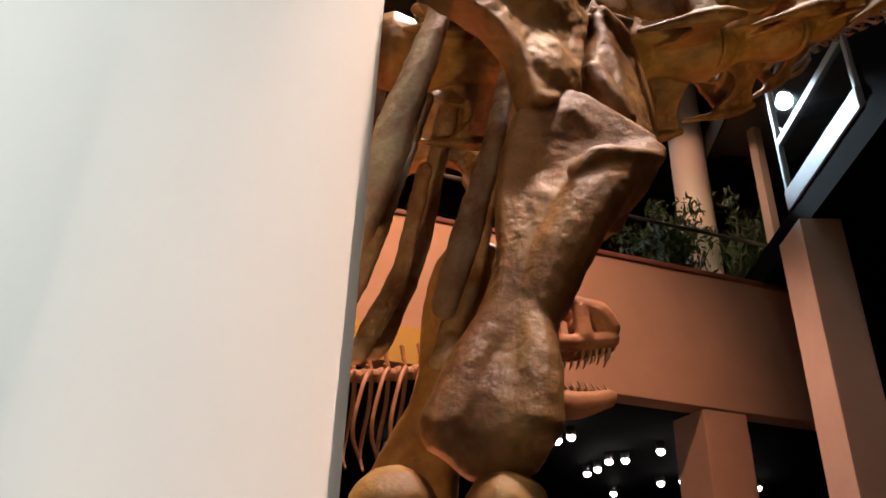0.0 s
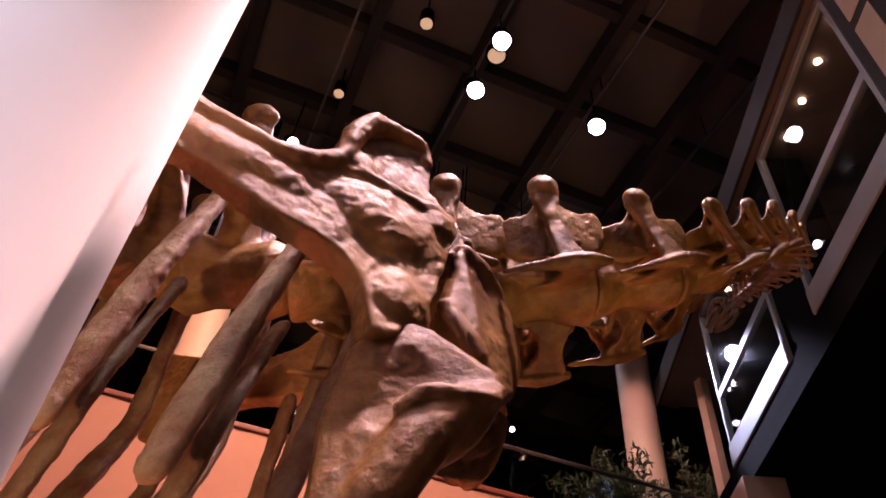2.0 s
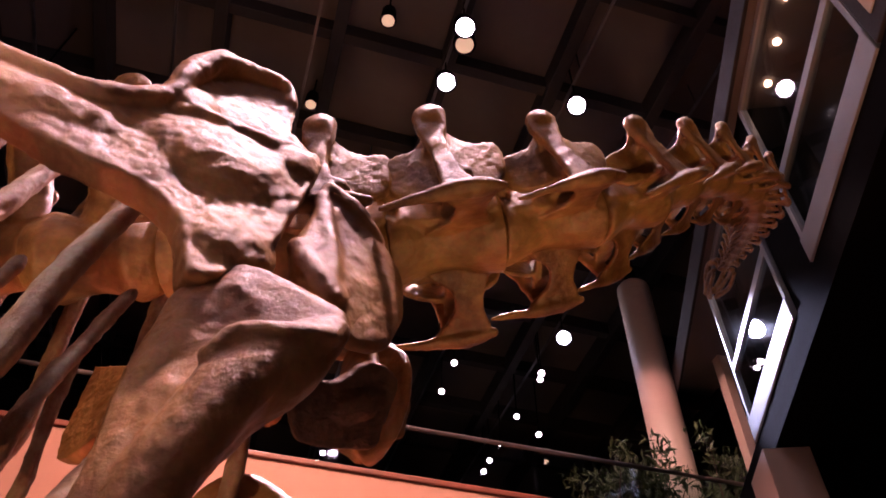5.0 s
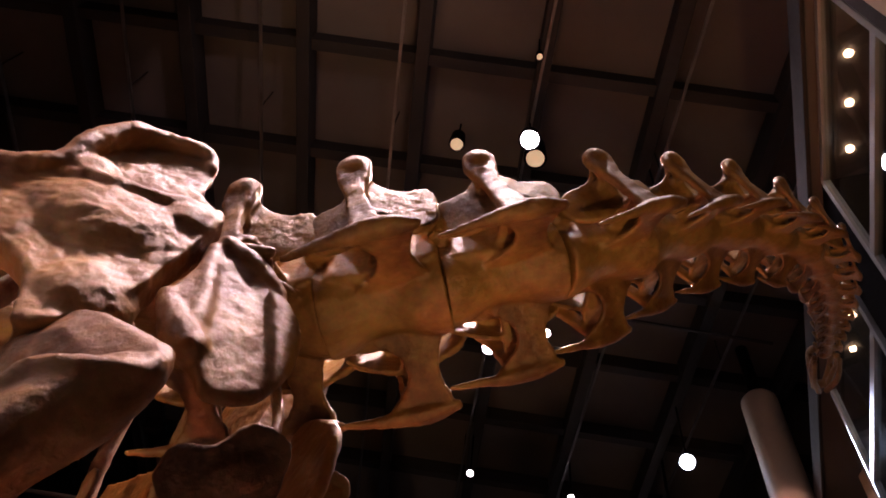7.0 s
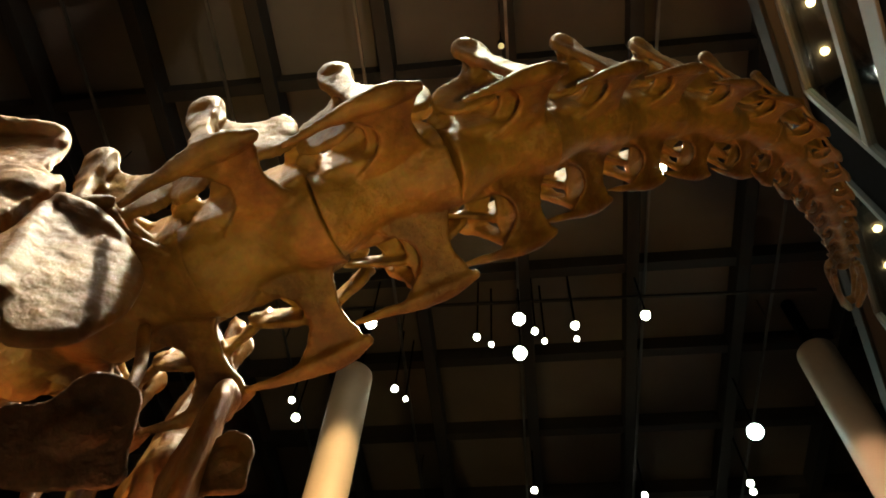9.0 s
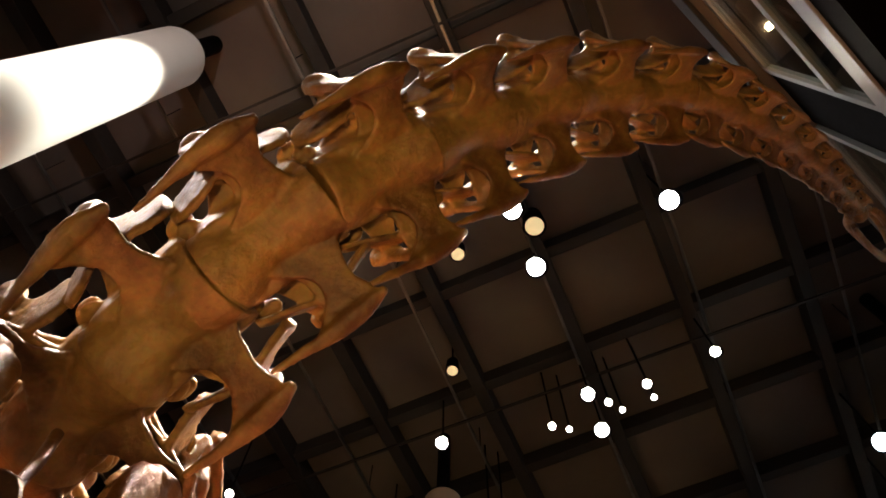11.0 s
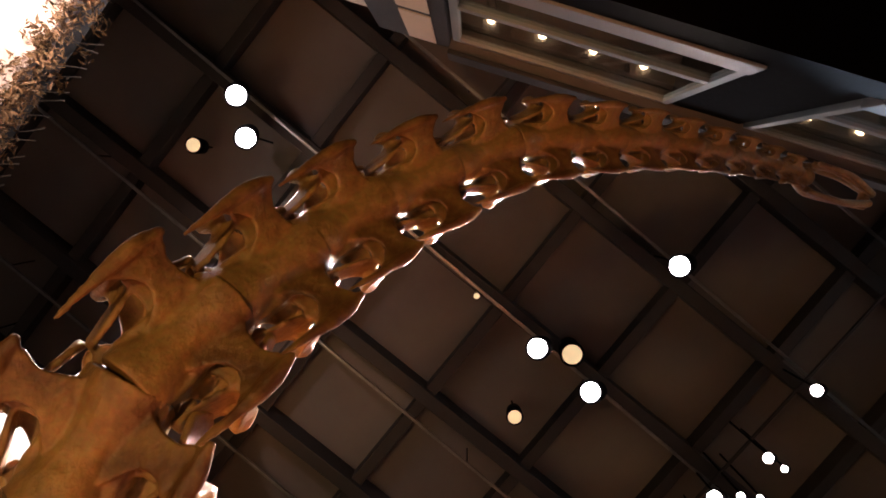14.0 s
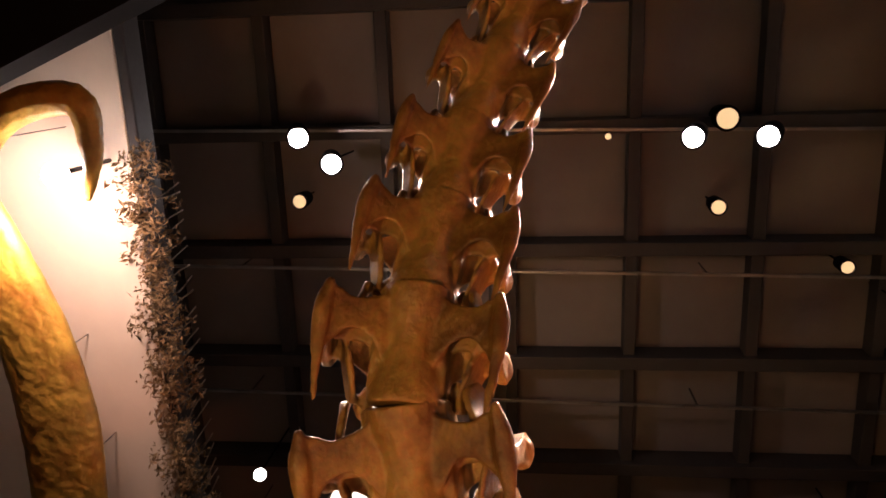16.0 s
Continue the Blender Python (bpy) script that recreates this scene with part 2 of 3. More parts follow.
slab("floor", (-16, -10, -0.3), (16, 26, 0.0), GRANITE, "dark polished museum hall floor", "floor")
slab("wall_south", (-16, -10.3, 0), (16, -10, 12), BLACK, "black painted hall wall behind the exhibit", "wall")
slab("wall_west", (-16.3, -10, 0), (-16, 26, 12), BLACK, "black painted hall wall", "wall")
slab("wall_north", (-16, 26, 0), (16, 26.3, 12), BLACK, "black painted far wall of the gallery", "wall")
slab("wall_east", (9, -10, 0), (9.3, 26, 12), BLACK, "black painted wall behind the balcony", "wall")

GRID = pose(-0.16, 3.92, 0, 0, 0, 18.3)
STEP = 1.5
ceiling = bmesh.new()
box(ceiling, (-16, -16, 11.25), (16, 24, 11.4))
ob = new("ceiling", mesh_of("ceiling", ceiling, CEIL, False))
ob.matrix_world = GRID
tagged(ob, "brown ceiling panels between dark steel beams", "ceiling", kind="structure")
beams = thing("ceiling_beams", "grid of dark steel beams under the hall ceiling", "ceiling beam", GRID, kind="structure")
for i in range(-7, 8):
    part("beam", block((i * STEP - 0.085, -15, 10.85), (i * STEP + 0.085, 23, 11.24), 0.01), BEAM, beams, smooth=False)
    part("beam", block((-15, i * STEP - 0.075, 10.95), (15, i * STEP + 0.075, 11.22), 0.01), BEAM, beams, smooth=False)


tracks = thing("lighting_tracks", "thin grey lighting tracks under the ceiling beams", "lighting track", pose(1.07, 4.85, 0, 0, 0, 19.5), kind="structure")
for i in range(-5, 3):
    part("track", block((i * 1.73 - 0.018, -14, 10.70), (i * 1.73 + 0.018, 16, 10.74), 0.004), STEEL, tracks, smooth=False)
    for k in range(-5, 6):
        part("hanger", block((i * 1.73 - 0.008, k * 2.9 + 0.4, 10.74), (i * 1.73 + 0.008, k * 2.9 + 0.416, 11.26), 0.0), BEAM, tracks, smooth=False)
for i in (-2.2, 2.75):
    part("track", block((-9, i - 0.016, 10.62), (4, i + 0.016, 10.66), 0.004), BEAM, tracks, smooth=False)

# ---- columns ----
def column(x, y, r, top, mat, label):
    ob = thing("column", label, "column", pose(x, y, 0), "round columns of the hall", "structure")
    bm = bmesh.new()
    rings = [(0.0, r * 1.25), (0.12, r * 1.25), (0.14, r), (top - 0.10, r), (top - 0.04, r * 0.97), (top, r * 0.86)]
    sides = 64
    made = [[bm.verts.new((q * math.cos(2 * math.pi * k / sides), q * math.sin(2 * math.pi * k / sides), z)) for k in range(sides)] for z, q in rings]
    for lo, hi in zip(made, made[1:]):
        for k in range(sides):
            bm.faces.new((lo[k], lo[(k + 1) % sides], hi[(k + 1) % sides], hi[k]))
    bm.faces.new(made[-1])
    part("shaft", bm, mat, ob)
    neck = bmesh.new()
    bmesh.ops.create_cone(neck, cap_ends=True, segments=24, radius1=r * 0.35, radius2=r * 0.35, depth=11.2 - top, matrix=Matrix.Translation((0, 0, (11.2 + top) / 2)))
    part("hanger", neck, BLACK, ob)
    return ob


column(-0.438, 1.116, 0.316, 9.9, WHITE_PAINT, "smooth white round column beside the dinosaur skeleton")
column(3.6, 9.32, 0.25, 10.1, COLUMN_PAINT, "cream round column rising behind the balcony")
column(-2.14, 7.15, 0.25, 9.8, COLUMN_PAINT, "cream round column beyond the long neck")


# ---- balcony across the hall ----
BALC = pose(0.9, 7.35, 0, 0, 0, 18)
balcony = thing("balcony", "peach plaster balcony front with a red-brown capping and glass rail", "balcony", BALC, kind="structure")
part("parapet", block((-9, 0, 3.9), (4.6, 0.28, 5.5), 0.01), PLASTER, balcony, smooth=False)
part("capping", block((-9, -0.03, 5.5), (4.6, 0.31, 5.56), 0.012), REDWOOD, balcony, smooth=False)
part("deck", block((-9, 0.28, 3.95), (6.5, 9, 4.5), 0.0), BLACK, balcony, smooth=False)
# yellow light on the parapet foot, painted as a thin coloured band
part("lit_foot_band", block((-9, -0.012, 3.9), (-0.85, 0.0, 4.27), 0.0), YELLOW_LIT, balcony, "parapet foot with its yellow light painted on", smooth=False)
part("handrail", tube(bmesh.new(), [(-9, 0.14, 6.2, 0.025), (3.53, 0.14, 6.2, 0.025)], rounded=False), STEEL, balcony)
pane = part("glass_pane", block((-9, 0.135, 5.56), (3.53, 0.147, 6.18), 0.0), GLASS, balcony, smooth=False)
pane.visible_shadow = False
part("post", block((3.53, 0.05, 5.56), (3.66, 0.19, 9.2), 0.01), COLUMN_PAINT, balcony, smooth=False)
for x in (-6.5, -3.2, 2.35):
    pier = thing("pier", "square cream pier carrying the balcony", "pier", BALC @ pose(x, 0.3, 0), "piers under the balcony", "structure")
    part("shaft", block((-0.28, -0.28, 0), (0.28, 0.28, 3.89), 0.015), PLASTER, pier, smooth=False)

# ---- glazed gallery on the east side ----
EAST = pose(3.52, 2.95, 0, 0, 0, -3.7)
gallery = thing("glazed_gallery", "upper gallery with pale steel framed glass front and ceiling downlights", "gallery", EAST, kind="structure")
part("floor_slab", block((0.02, -3, 5.55), (5, 6.3, 5.88), 0.0), BLACK, gallery, smooth=False)
part("soffit", block((-0.05, -0.02, 8.05), (5, 6.3, 8.35), 0.0), CEIL, gallery, smooth=False)
part("fascia", block((-0.09, -0.02, 8.0), (-0.05, 6.3, 8.36), 0.01), BEAM, gallery, smooth=False)
part("end_frame", block((0.0, -0.66, 5.9), (0.12, -0.02, 8.3), 0.01), BEAM, gallery, smooth=False)
for z in (6.05, 7.2):
    part("end_panel", block((-0.012, -0.38, z), (0.0, -0.14, z + 1.02), 0.004), CREAM, gallery, smooth=False)
part("end_wall", block((0.13, -1.1, 7.9), (1.6, -0.68, 8.3), 0.0), CREAM, gallery, smooth=False)
# black block added to fill the dark gap between the window bays
part("dark_gap_block", block((0.05, 1.82, 5.6), (0.5, 2.42, 8.05), 0.0), BLACK, gallery, smooth=False)
for y0, y1 in ((0.0, 1.80), (2.44, 4.25)):
    bay = part("window", block((0.0, y0, 5.88), (0.10, y1, 6.13), 0.01), FRAME, gallery, "pale steel framed window bay", smooth=False)
    part("rail", block((0.02, y0, 6.72), (0.09, y1, 6.82), 0.006), FRAME, bay, smooth=False)
    part("rail", block((0.02, y0, 7.92), (0.09, y1, 8.0), 0.006), FRAME, bay, smooth=False)
    for y in (y0, y1 - 0.06):
        part("mullion", block((0.015, y, 6.13), (0.085, y + 0.06, 7.92), 0.006), FRAME, bay, smooth=False)
    for z0, z1 in ((6.13, 6.72), (6.82, 7.92)):
        p = part("pane", block((0.045, y0 + 0.06, z0), (0.055, y1 - 0.06, z1), 0.0), GLASS, bay, smooth=False)
        p.visible_shadow = False
for y in (0.25, 0.68, 1.11, 1.54, 2.5, 2.93, 3.36, 3.79):
    d = bmesh.new()
    bmesh.ops.create_cone(d, cap_ends=True, segments=16, radius1=0.035, radius2=0.03, depth=0.02, matrix=Matrix.Translation((0.28, y, 8.035)))
    part("downlight", d, DOWN_GLOW, gallery)
slab("wall_dark", (0, 0, 0), (0.25, 9, 5.5), BLACK, "black wall below the glazed gallery", "wall", m=pose(4.75, 0.5, 0, 0, 0, -3.7))
slab("pier_east", (0, 0, 0), (0.42, 0.6, 5.54), CREAM, "cream pier under the glazed gallery", "pier", 0.01, m=pose(3.66, 6.75, 0, 0, 0, -3.7))


# ---- south gallery, overhead ----
south = thing("south_gallery", "cream underside of the gallery above the visitors with planting along its rim", "gallery", pose(1.7, -0.30, 0, 0, 0, 17.5), kind="structure")
part("underside", block((-9, -6, 8.0), (2.75, -0.12, 8.35), 0.02), CREAM, south, smooth=False)
part("rim", block((-9, -0.12, 8.0), (2.75, -0.02, 8.30), 0.02), BEAM, south, smooth=False)


def leaf_cloud(name, places, leaf, mat, parent, seed):
    """Many small bent leaves, each of two faces, round the given clumps of x, y, z, radius and count."""
    rng = random.Random(seed)
    verts, faces = [], []
    for x, y, z, r, n in places:
        for _ in range(n):
            while True:
                d = Vector((rng.uniform(-1, 1), rng.uniform(-1, 1), rng.uniform(-1, 1)))
                if d.length < 1:
                    break
            c = Vector((x, y, z)) + d * r
            q = Euler((rng.uniform(0, 6.3), rng.uniform(0, 6.3), rng.uniform(0, 6.3))).to_matrix()
            a = leaf * rng.uniform(0.6, 1.4)
            b = len(verts)
            verts += [tuple(c + q @ Vector(p)) for p in ((-a, 0, 0), (0, a * 0.32, a * 0.12), (a, 0, -a * 0.1), (0, -a * 0.32, a * 0.12), (0, 0, -a * 0.04))]
            faces += [(b, b + 4, b + 1), (b + 1, b + 4, b + 2), (b + 2, b + 4, b + 3), (b + 3, b + 4, b)]
    me = bpy.data.meshes.new(name)
    me.from_pydata(verts, [], faces)
    me.materials.append(mat)
    ob = new(name, me)
    ob.parent = parent
    return ob


rng = random.Random(8)
vine = thing("hanging_plants", "dry brown trailing plants hanging from the gallery rim", "plant", pose(1.7, -0.30, 0, 0, 0, 17.5))
for k in range(26):
    x = -2.6 + 0.14 * k + rng.uniform(-0.05, 0.05)
    part("stem", tube(bmesh.new(), [(x, 0.0, 8.6, 0.008), (x + rng.uniform(-0.05, 0.05), 0.05, 8.2, 0.006), (x + rng.uniform(-0.1, 0.1), 0.06, 7.8 + rng.uniform(-0.1, 0.2), 0.003)], 5, 3, rounded=False), STEM, vine)
leaf_cloud("foliage", [(-2.7 + 0.09 * k + rng.uniform(-0.05, 0.05), 0.06, 7.75 + rng.uniform(0, 0.55), rng.uniform(0.05, 0.11), 24) for k in range(44)] + [(-2.7 + 0.05 * k + rng.uniform(-0.05, 0.05), rng.uniform(-0.20, 0.05), 7.93 + rng.uniform(-0.1, 0.1), rng.uniform(0.08, 0.16), 40) for k in range(80)], 0.035, DRY_LEAF, vine, 5)


# ---- golden fossil mount under the south gallery ----
golden = thing("hanging_fossil", "golden brown curved fossil mount hanging under the gallery beside a lamp", "fossil", pose(0, 0, 7.2))
GOLD = material("golden_fossil", (0.62, 0.36, 0.05), 0.45, spots=(0.36, 0.15, 0.02), scale=3.0, fine=40, bump=0.6, contrast=0.4)
bm = bmesh.new()
tube(bm, [(3.05, -1.2, 0.0, 0.14), (3.45, -0.45, 0, 0.15), (3.36, 0.16, 0, 0.13), (2.98, 0.12, 0, 0.09), (2.64, -0.08, 0, 0.03)], 10)
fuse(part("hooked_bone", bm, GOLD, golden), 0.014, 4, 0.02)
bm = bmesh.new()
tube(bm, [(3.0, -1.15, 0, 0.34), (2.3, -1.10, 0, 0.34), (1.63, -1.10, 0, 0.34), (0.9, -1.26, 0, 0.36), (0.22, -1.52, 0, 0.34)], 14, flat=((0, 0, 1), 0.45))
fuse(part("slab_bone", bm, GOLD, golden), 0.018, 5, 0.018)
for x, y in ((3.3, -0.5), (1.5, -1.2), (0.5, -1.4)):
    part("cable", tube(bmesh.new(), [(x, y, 0.05, 0.006), (x, y, 0.82, 0.006)], 6, 2, rounded=False), CABLE, golden)
lantern = thing("gallery_lamp", "bright round lamp hanging under the gallery", "lamp", pose(2.9, -0.25, 7.2))
bm = bmesh.new()
bmesh.ops.create_uvsphere(bm, u_segments=20, v_segments=12, radius=0.10)
part("bulb", bm, LAMP_GLOW, lantern)
part("stem", tube(bmesh.new(), [(0, 0, 0.09, 0.02), (0, 0, 0.81, 0.02)], 8, 2, rounded=False), BEAM, lantern)


# ---- planting on the balcony ----
def shrub(x, y, z, size, seed):
    ob = thing("shrub", "leafy green shrub in a dark trough behind the balcony rail", "plant", pose(x, y, z), "shrubs on the balcony")
    rng = random.Random(seed)
    part("trough", block((-size * 0.7, -0.16, -0.02), (size * 0.7, 0.16, 0.3), 0.015), BLACK, ob, smooth=False)
    clumps = []
    for k in range(7):
        a, r = rng.uniform(0, 6.3), rng.uniform(0.2, 0.75) * size
        tip = (r * math.cos(a), r * math.sin(a) * 0.5, 0.3 + size * rng.uniform(0.5, 1.3))
        part("stem", tube(bmesh.new(), [(tip[0] * 0.2, tip[1] * 0.2, 0.25, 0.016), (tip[0] * 0.6, tip[1] * 0.6, tip[2] * 0.6, 0.011), (*tip, 0.004)], 6, 3, rounded=False), STEM, ob)
        clumps += [(tip[0] * u + rng.uniform(-0.1, 0.1), tip[1] * u, tip[2] * u + rng.uniform(-0.05, 0.1), 0.15 * size + 0.05, 26) for u in (0.55, 0.8, 1.0, 1.08)]
    leaf_cloud("foliage", clumps, 0.055, LEAF, ob, seed)
    return ob


for x, y, size, seed in ((2.55, 8.55, 0.7, 2), (3.05, 8.75, 0.8, 3), (3.95, 9.0, 0.9, 4), (4.4, 8.9, 0.8, 6)):
    shrub(x, y, 4.5 + 0.9, size, seed)
planter = tagged(new("planter_bench", mesh_of("planter_bench", block((0.4, 1.0, 4.5), (4.2, 1.7, 5.39), 0.01), BLACK, False)), "dark planter bench behind the balcony rail", "planter")
planter.matrix_world = BALC
# spot added to light the shrubs, with no fixture of its own
spot((2.9, 7.6, 9.6), (2.9, 8.8, 6.0), 110, 50, (1, 0.86, 0.55))


# ---- ceiling spotlights ----
def spotlight(x, y, z, aim, size, glow):
    ob = thing("spotlight", "black ceiling spotlight with a bright lens", "spotlight", look((x, y, z), aim), "ceiling spotlights")
    can = bmesh.new()
    bmesh.ops.create_cone(can, cap_ends=True, segments=20, radius1=size * 1.15, radius2=size * 1.0, depth=size * 3, matrix=Matrix.Translation((0, 0, size * 1.55)))
    part("can", can, BLACK, ob)
    lens = bmesh.new()
    bmesh.ops.create_cone(lens, cap_ends=True, segments=20, radius1=size * 0.9, radius2=size * 0.9, depth=0.01, matrix=Matrix.Translation((0, 0, 0.0)))
    part("lens", lens, glow, ob)
    arm = bmesh.new()
    up = ob.matrix_world.inverted() @ Vector((x, y, 11.27))
    back = Vector((0, 0, size * 2.2))
    tube(arm, [(*back, 0.012), (*up, 0.012)], sides=8, steps=2, rounded=False)
    part("stem", arm, BLACK, ob)
    return ob


CENTRE = (1.4, 2.6, 3.2)
for x, y in ((1.05, 4.84), (2.46, 5.96), (0.8, 5.57), (2.1, 1.0), (2.5, 0.75)):
    spotlight(x, y, 10.1, CENTRE, 0.12, LAMP_GLOW)
for x, y, size in ((1.73, 7.78, 0.07), (0.22, 7.22, 0.09), (0.03, 7.74, 0.10), (-1.6, 6.54, 0.085), (-1.2, -1.3, 0.085), (-4.22, 5.26, 0.06),
                   (0.85, 7.59, 0.06), (0.80, 7.80, 0.04), (-0.4, 7.28, 0.05), (-0.27, 7.46, 0.04), (0.34, 7.48, 0.05), (0.40, 7.68, 0.04), (-1.80, 7.66, 0.055), (-1.74, 7.88, 0.04), (-3.25, 7.3, 0.05), (-3.36, 7.6, 0.065), (2.25, 11.2, 0.06)):
    spotlight(x, y, 9.9, CENTRE, size, LAMP_SMALL)
for x, y in ((-0.75, 10.3), (0.75, 11.0), (0.5, 11.8), (2.25, 11.5), (1.87, 12.6), (1.58, 13.5), (1.37, 14.1), (1.25, 14.5), (-1.93, 13.75), (-2.1, 14.1), (2.31, 13.2), (-4.2, 12.5)):
    spotlight(x, y, 10.0, CENTRE, 0.055, LAMP_SMALL)
spotlight(2.53, 10.0, 9.67, (1.6, 1.2, 1.7), 0.12, COOL_GLOW)
spotlight(4.54, 5.48, 9.6, (1.6, 1.2, 1.7), 0.10, LAMP_SMALL)
for x, y, size in ((-1.07, 6.15, 0.08), (0.09, 4.97, 0.09), (1.04, 5.33, 0.13), (1.29, 4.03, 0.04), (1.78, 0.3, 0.09)):
    spotlight(x, y, 10.6, (x + 0.1, y - 0.2, 0), size, LAMP_DIM)
# lamps under the balcony deck
for x, y in ((1.27, 10.0), (1.52, 9.4), (1.65, 9.2), (2.22, 11.2), (2.31, 10.9), (2.36, 10.4), (2.56, 10.3), (2.88, 9.75), (3.34, 10.3), (3.41, 11.7), (3.68, 11.5), (2.9, 12.6), (4.2, 10.6), (4.9, 11.8), (4.6, 12.6), (0.3, 11.0), (-0.6, 10.2)):
    d = bmesh.new()
    bmesh.ops.create_cone(d, cap_ends=True, segments=16, radius1=0.05, radius2=0.065, depth=0.11, matrix=Matrix.Translation((0, 0, 0.055)))
    lamp = thing("recessed_lamp", "small bright recessed lamp under the balcony deck", "lamp", pose(x, y, 3.84), "lamps under the balcony")
    part("housing", d, STEEL, lamp)
    b = bmesh.new()
    bmesh.ops.create_icosphere(b, subdivisions=2, radius=0.055)
    part("bulb", b, LAMP_SMALL, lamp)

# ---- long-necked skeleton ----
sauropod = thing("dinosaur_skeleton", "mounted brown fossil skeleton of a long-necked dinosaur on a plinth", "skeleton")

NECK = smooth_path([(0.05, 2.64, 3.80), (0.49, 2.63, 3.81), (0.93, 2.63, 3.86), (1.36, 2.66, 3.99), (1.70, 2.76, 4.19), (2.05, 2.96, 4.58),
                    (2.32, 3.15, 4.87), (2.61, 3.43, 5.16), (2.80, 3.66, 5.36), (2.95, 3.98, 5.60), (3.09, 4.36, 5.88), (3.20, 4.78, 6.17), (3.27, 5.15, 6.40), (3.30, 5.40, 6.52)], 12)
ARC = np.r_[0, np.cumsum(np.linalg.norm(np.diff(NECK, axis=0), axis=1))]


def along(s):
    return Vector([float(np.interp(s, ARC, NECK[:, k])) for k in range(3)])


def seat(s, up=(0, 0, 1)):
    """Where a vertebra sits: x towards the head, y across, z up."""
    c = along(s)
    x = (along(s + 0.12) - along(s - 0.12)).normalized()
    y = Vector(up).cross(x).normalized()
    z = x.cross(y)
    return Matrix.Translation(c) @ Matrix((x, y, z)).transposed().to_4x4()


def sheet(bm, outline, thick, m):
    """A thin bone sheet, drawn in the x-z plane and laid into place by m."""
    before = set(bm.verts)
    board(bm, outline, thick)
    bmesh.ops.transform(bm, matrix=m, verts=[v for v in bm.verts if v not in before])
    return bm


def vertebra(k, length, width, spine, rib):
    """A neck vertebra: spool body, split spine, joints and backward rib horns, as limbs to be melted."""
    bm = bmesh.new()
    h, w, t = length / 2, width, spine
    tube(bm, [(-h, 0, 0, 0.39 * w), (-h * 0.80, 0, 0.0, 0.375 * w), (-h * 0.30, 0, 0.03 * w, 0.305 * w), (h * 0.20, 0, 0.03 * w, 0.295 * w), (h * 0.72, 0, 0, 0.345 * w), (h, 0, 0, 0.37 * w)], 20, flat=((0, 0, 1), 0.85), rounded=False)
    tube(bm, [(-h * 0.7, 0, 0.26 * w, 0.22 * w), (0, 0, 0.32 * w, 0.24 * w), (h * 0.75, 0, 0.24 * w, 0.20 * w)], 12)
    for s in (-1, 1):
        # wing from the front of the body out and down to the rib horn, with a hollow behind it
        across = Matrix(((1, 0, 0, 0), (0, 0, s, 0), (0, 1, -0.40, -0.02 * w), (0, 0, 0, 1)))
        sheet(bm, [(h * 0.92, 0.18 * w, 1.2), (h * 0.70, 0.40 * w, 1.0), (h * 0.62, 0.62 * w, 0.9), (h * 0.74, 0.80 * w, 0.9), (h * 0.42, 0.90 * w, 1.1), (-h * 0.10, 0.90 * w, 1.0), (-h * 0.32, 0.84 * w, 0.7),
                   (-h * 0.10, 0.74 * w, 0.8), (h * 0.10, 0.60 * w, 0.9), (h * 0.02, 0.42 * w, 1.0), (-h * 0.40, 0.20 * w, 1.0), (h * 0.20, 0.0, 1.0)], 0.05 * w, across)
        tube(bm, [(h * 0.80, s * 0.86 * w, -0.38 * w, 0.055 * w), (h * 0.35, s * 0.89 * w, -0.39 * w, 0.095 * w), (-h * 0.20, s * 0.88 * w, -0.40 * w, 0.075 * w), (-h * rib, s * 0.82 * w, -0.42 * w, 0.022 * w)], 9, flat=((0, 0, 1), 0.75))
        # waisted pillar and round knob of the split spine
        stand = Matrix(((1, 0, 0, 0), (0, 1, 0.10 * s, s * 0.90 * w), (0, 0, 1, 0), (0, 0, 0, 1)))
        sheet(bm, [(h * 0.46, -0.36 * w, 1), (h * 0.24, -0.16 * w, 1), (h * 0.12, 0.06 * w + t, 1), (h * 0.20, 0.26 * w + t, 1.2), (h * 0.22, 0.42 * w + t, 1.5), (-h * 0.02, 0.50 * w + t, 1.6), (-h * 0.28, 0.42 * w + t, 1.4),
                   (-h * 0.30, 0.26 * w + t, 1.1), (-h * 0.20, 0.06 * w + t, 1), (-h * 0.14, -0.16 * w, 1), (-h * 0.10, -0.36 * w, 1)], 0.06 * w, stand)
        ball(bm, (-h * 0.04, s * 0.95 * w, 0.42 * w + t), (0.15 * w, 0.11 * w, 0.13 * w))
        # inner wall that closes the side of the arch
        sheet(bm, [(-h * 0.78, -0.08 * w, 1), (-h * 0.70, 0.26 * w, 1), (0, 0.32 * w, 1), (h * 0.80, 0.26 * w, 1), (h * 0.92, -0.06 * w, 1), (0, -0.12 * w, 1)], 0.05 * w, Matrix(((1, 0, 0, 0), (0, 1, 0.12 * s, s * 0.36 * w), (0, 0, 1, 0), (0, 0, 0, 1))))
        # blade between the wing and the pillar
        sheet(bm, [(h * 0.70, 0.20 * w, 1.1), (h * 0.52, 0.46 * w, 0.9), (h * 0.42, 0.86 * w, 0.9), (-h * 0.02, 0.86 * w, 0.9), (-h * 0.02, 0.50 * w, 0.9), (-h * 0.22, 0.20 * w, 1.1)], 0.05 * w, Matrix(((1, 0, 0, 0), (0, 0, s, 0), (0, 1, -0.28, 0.12 * w), (0, 0, 0, 1))))
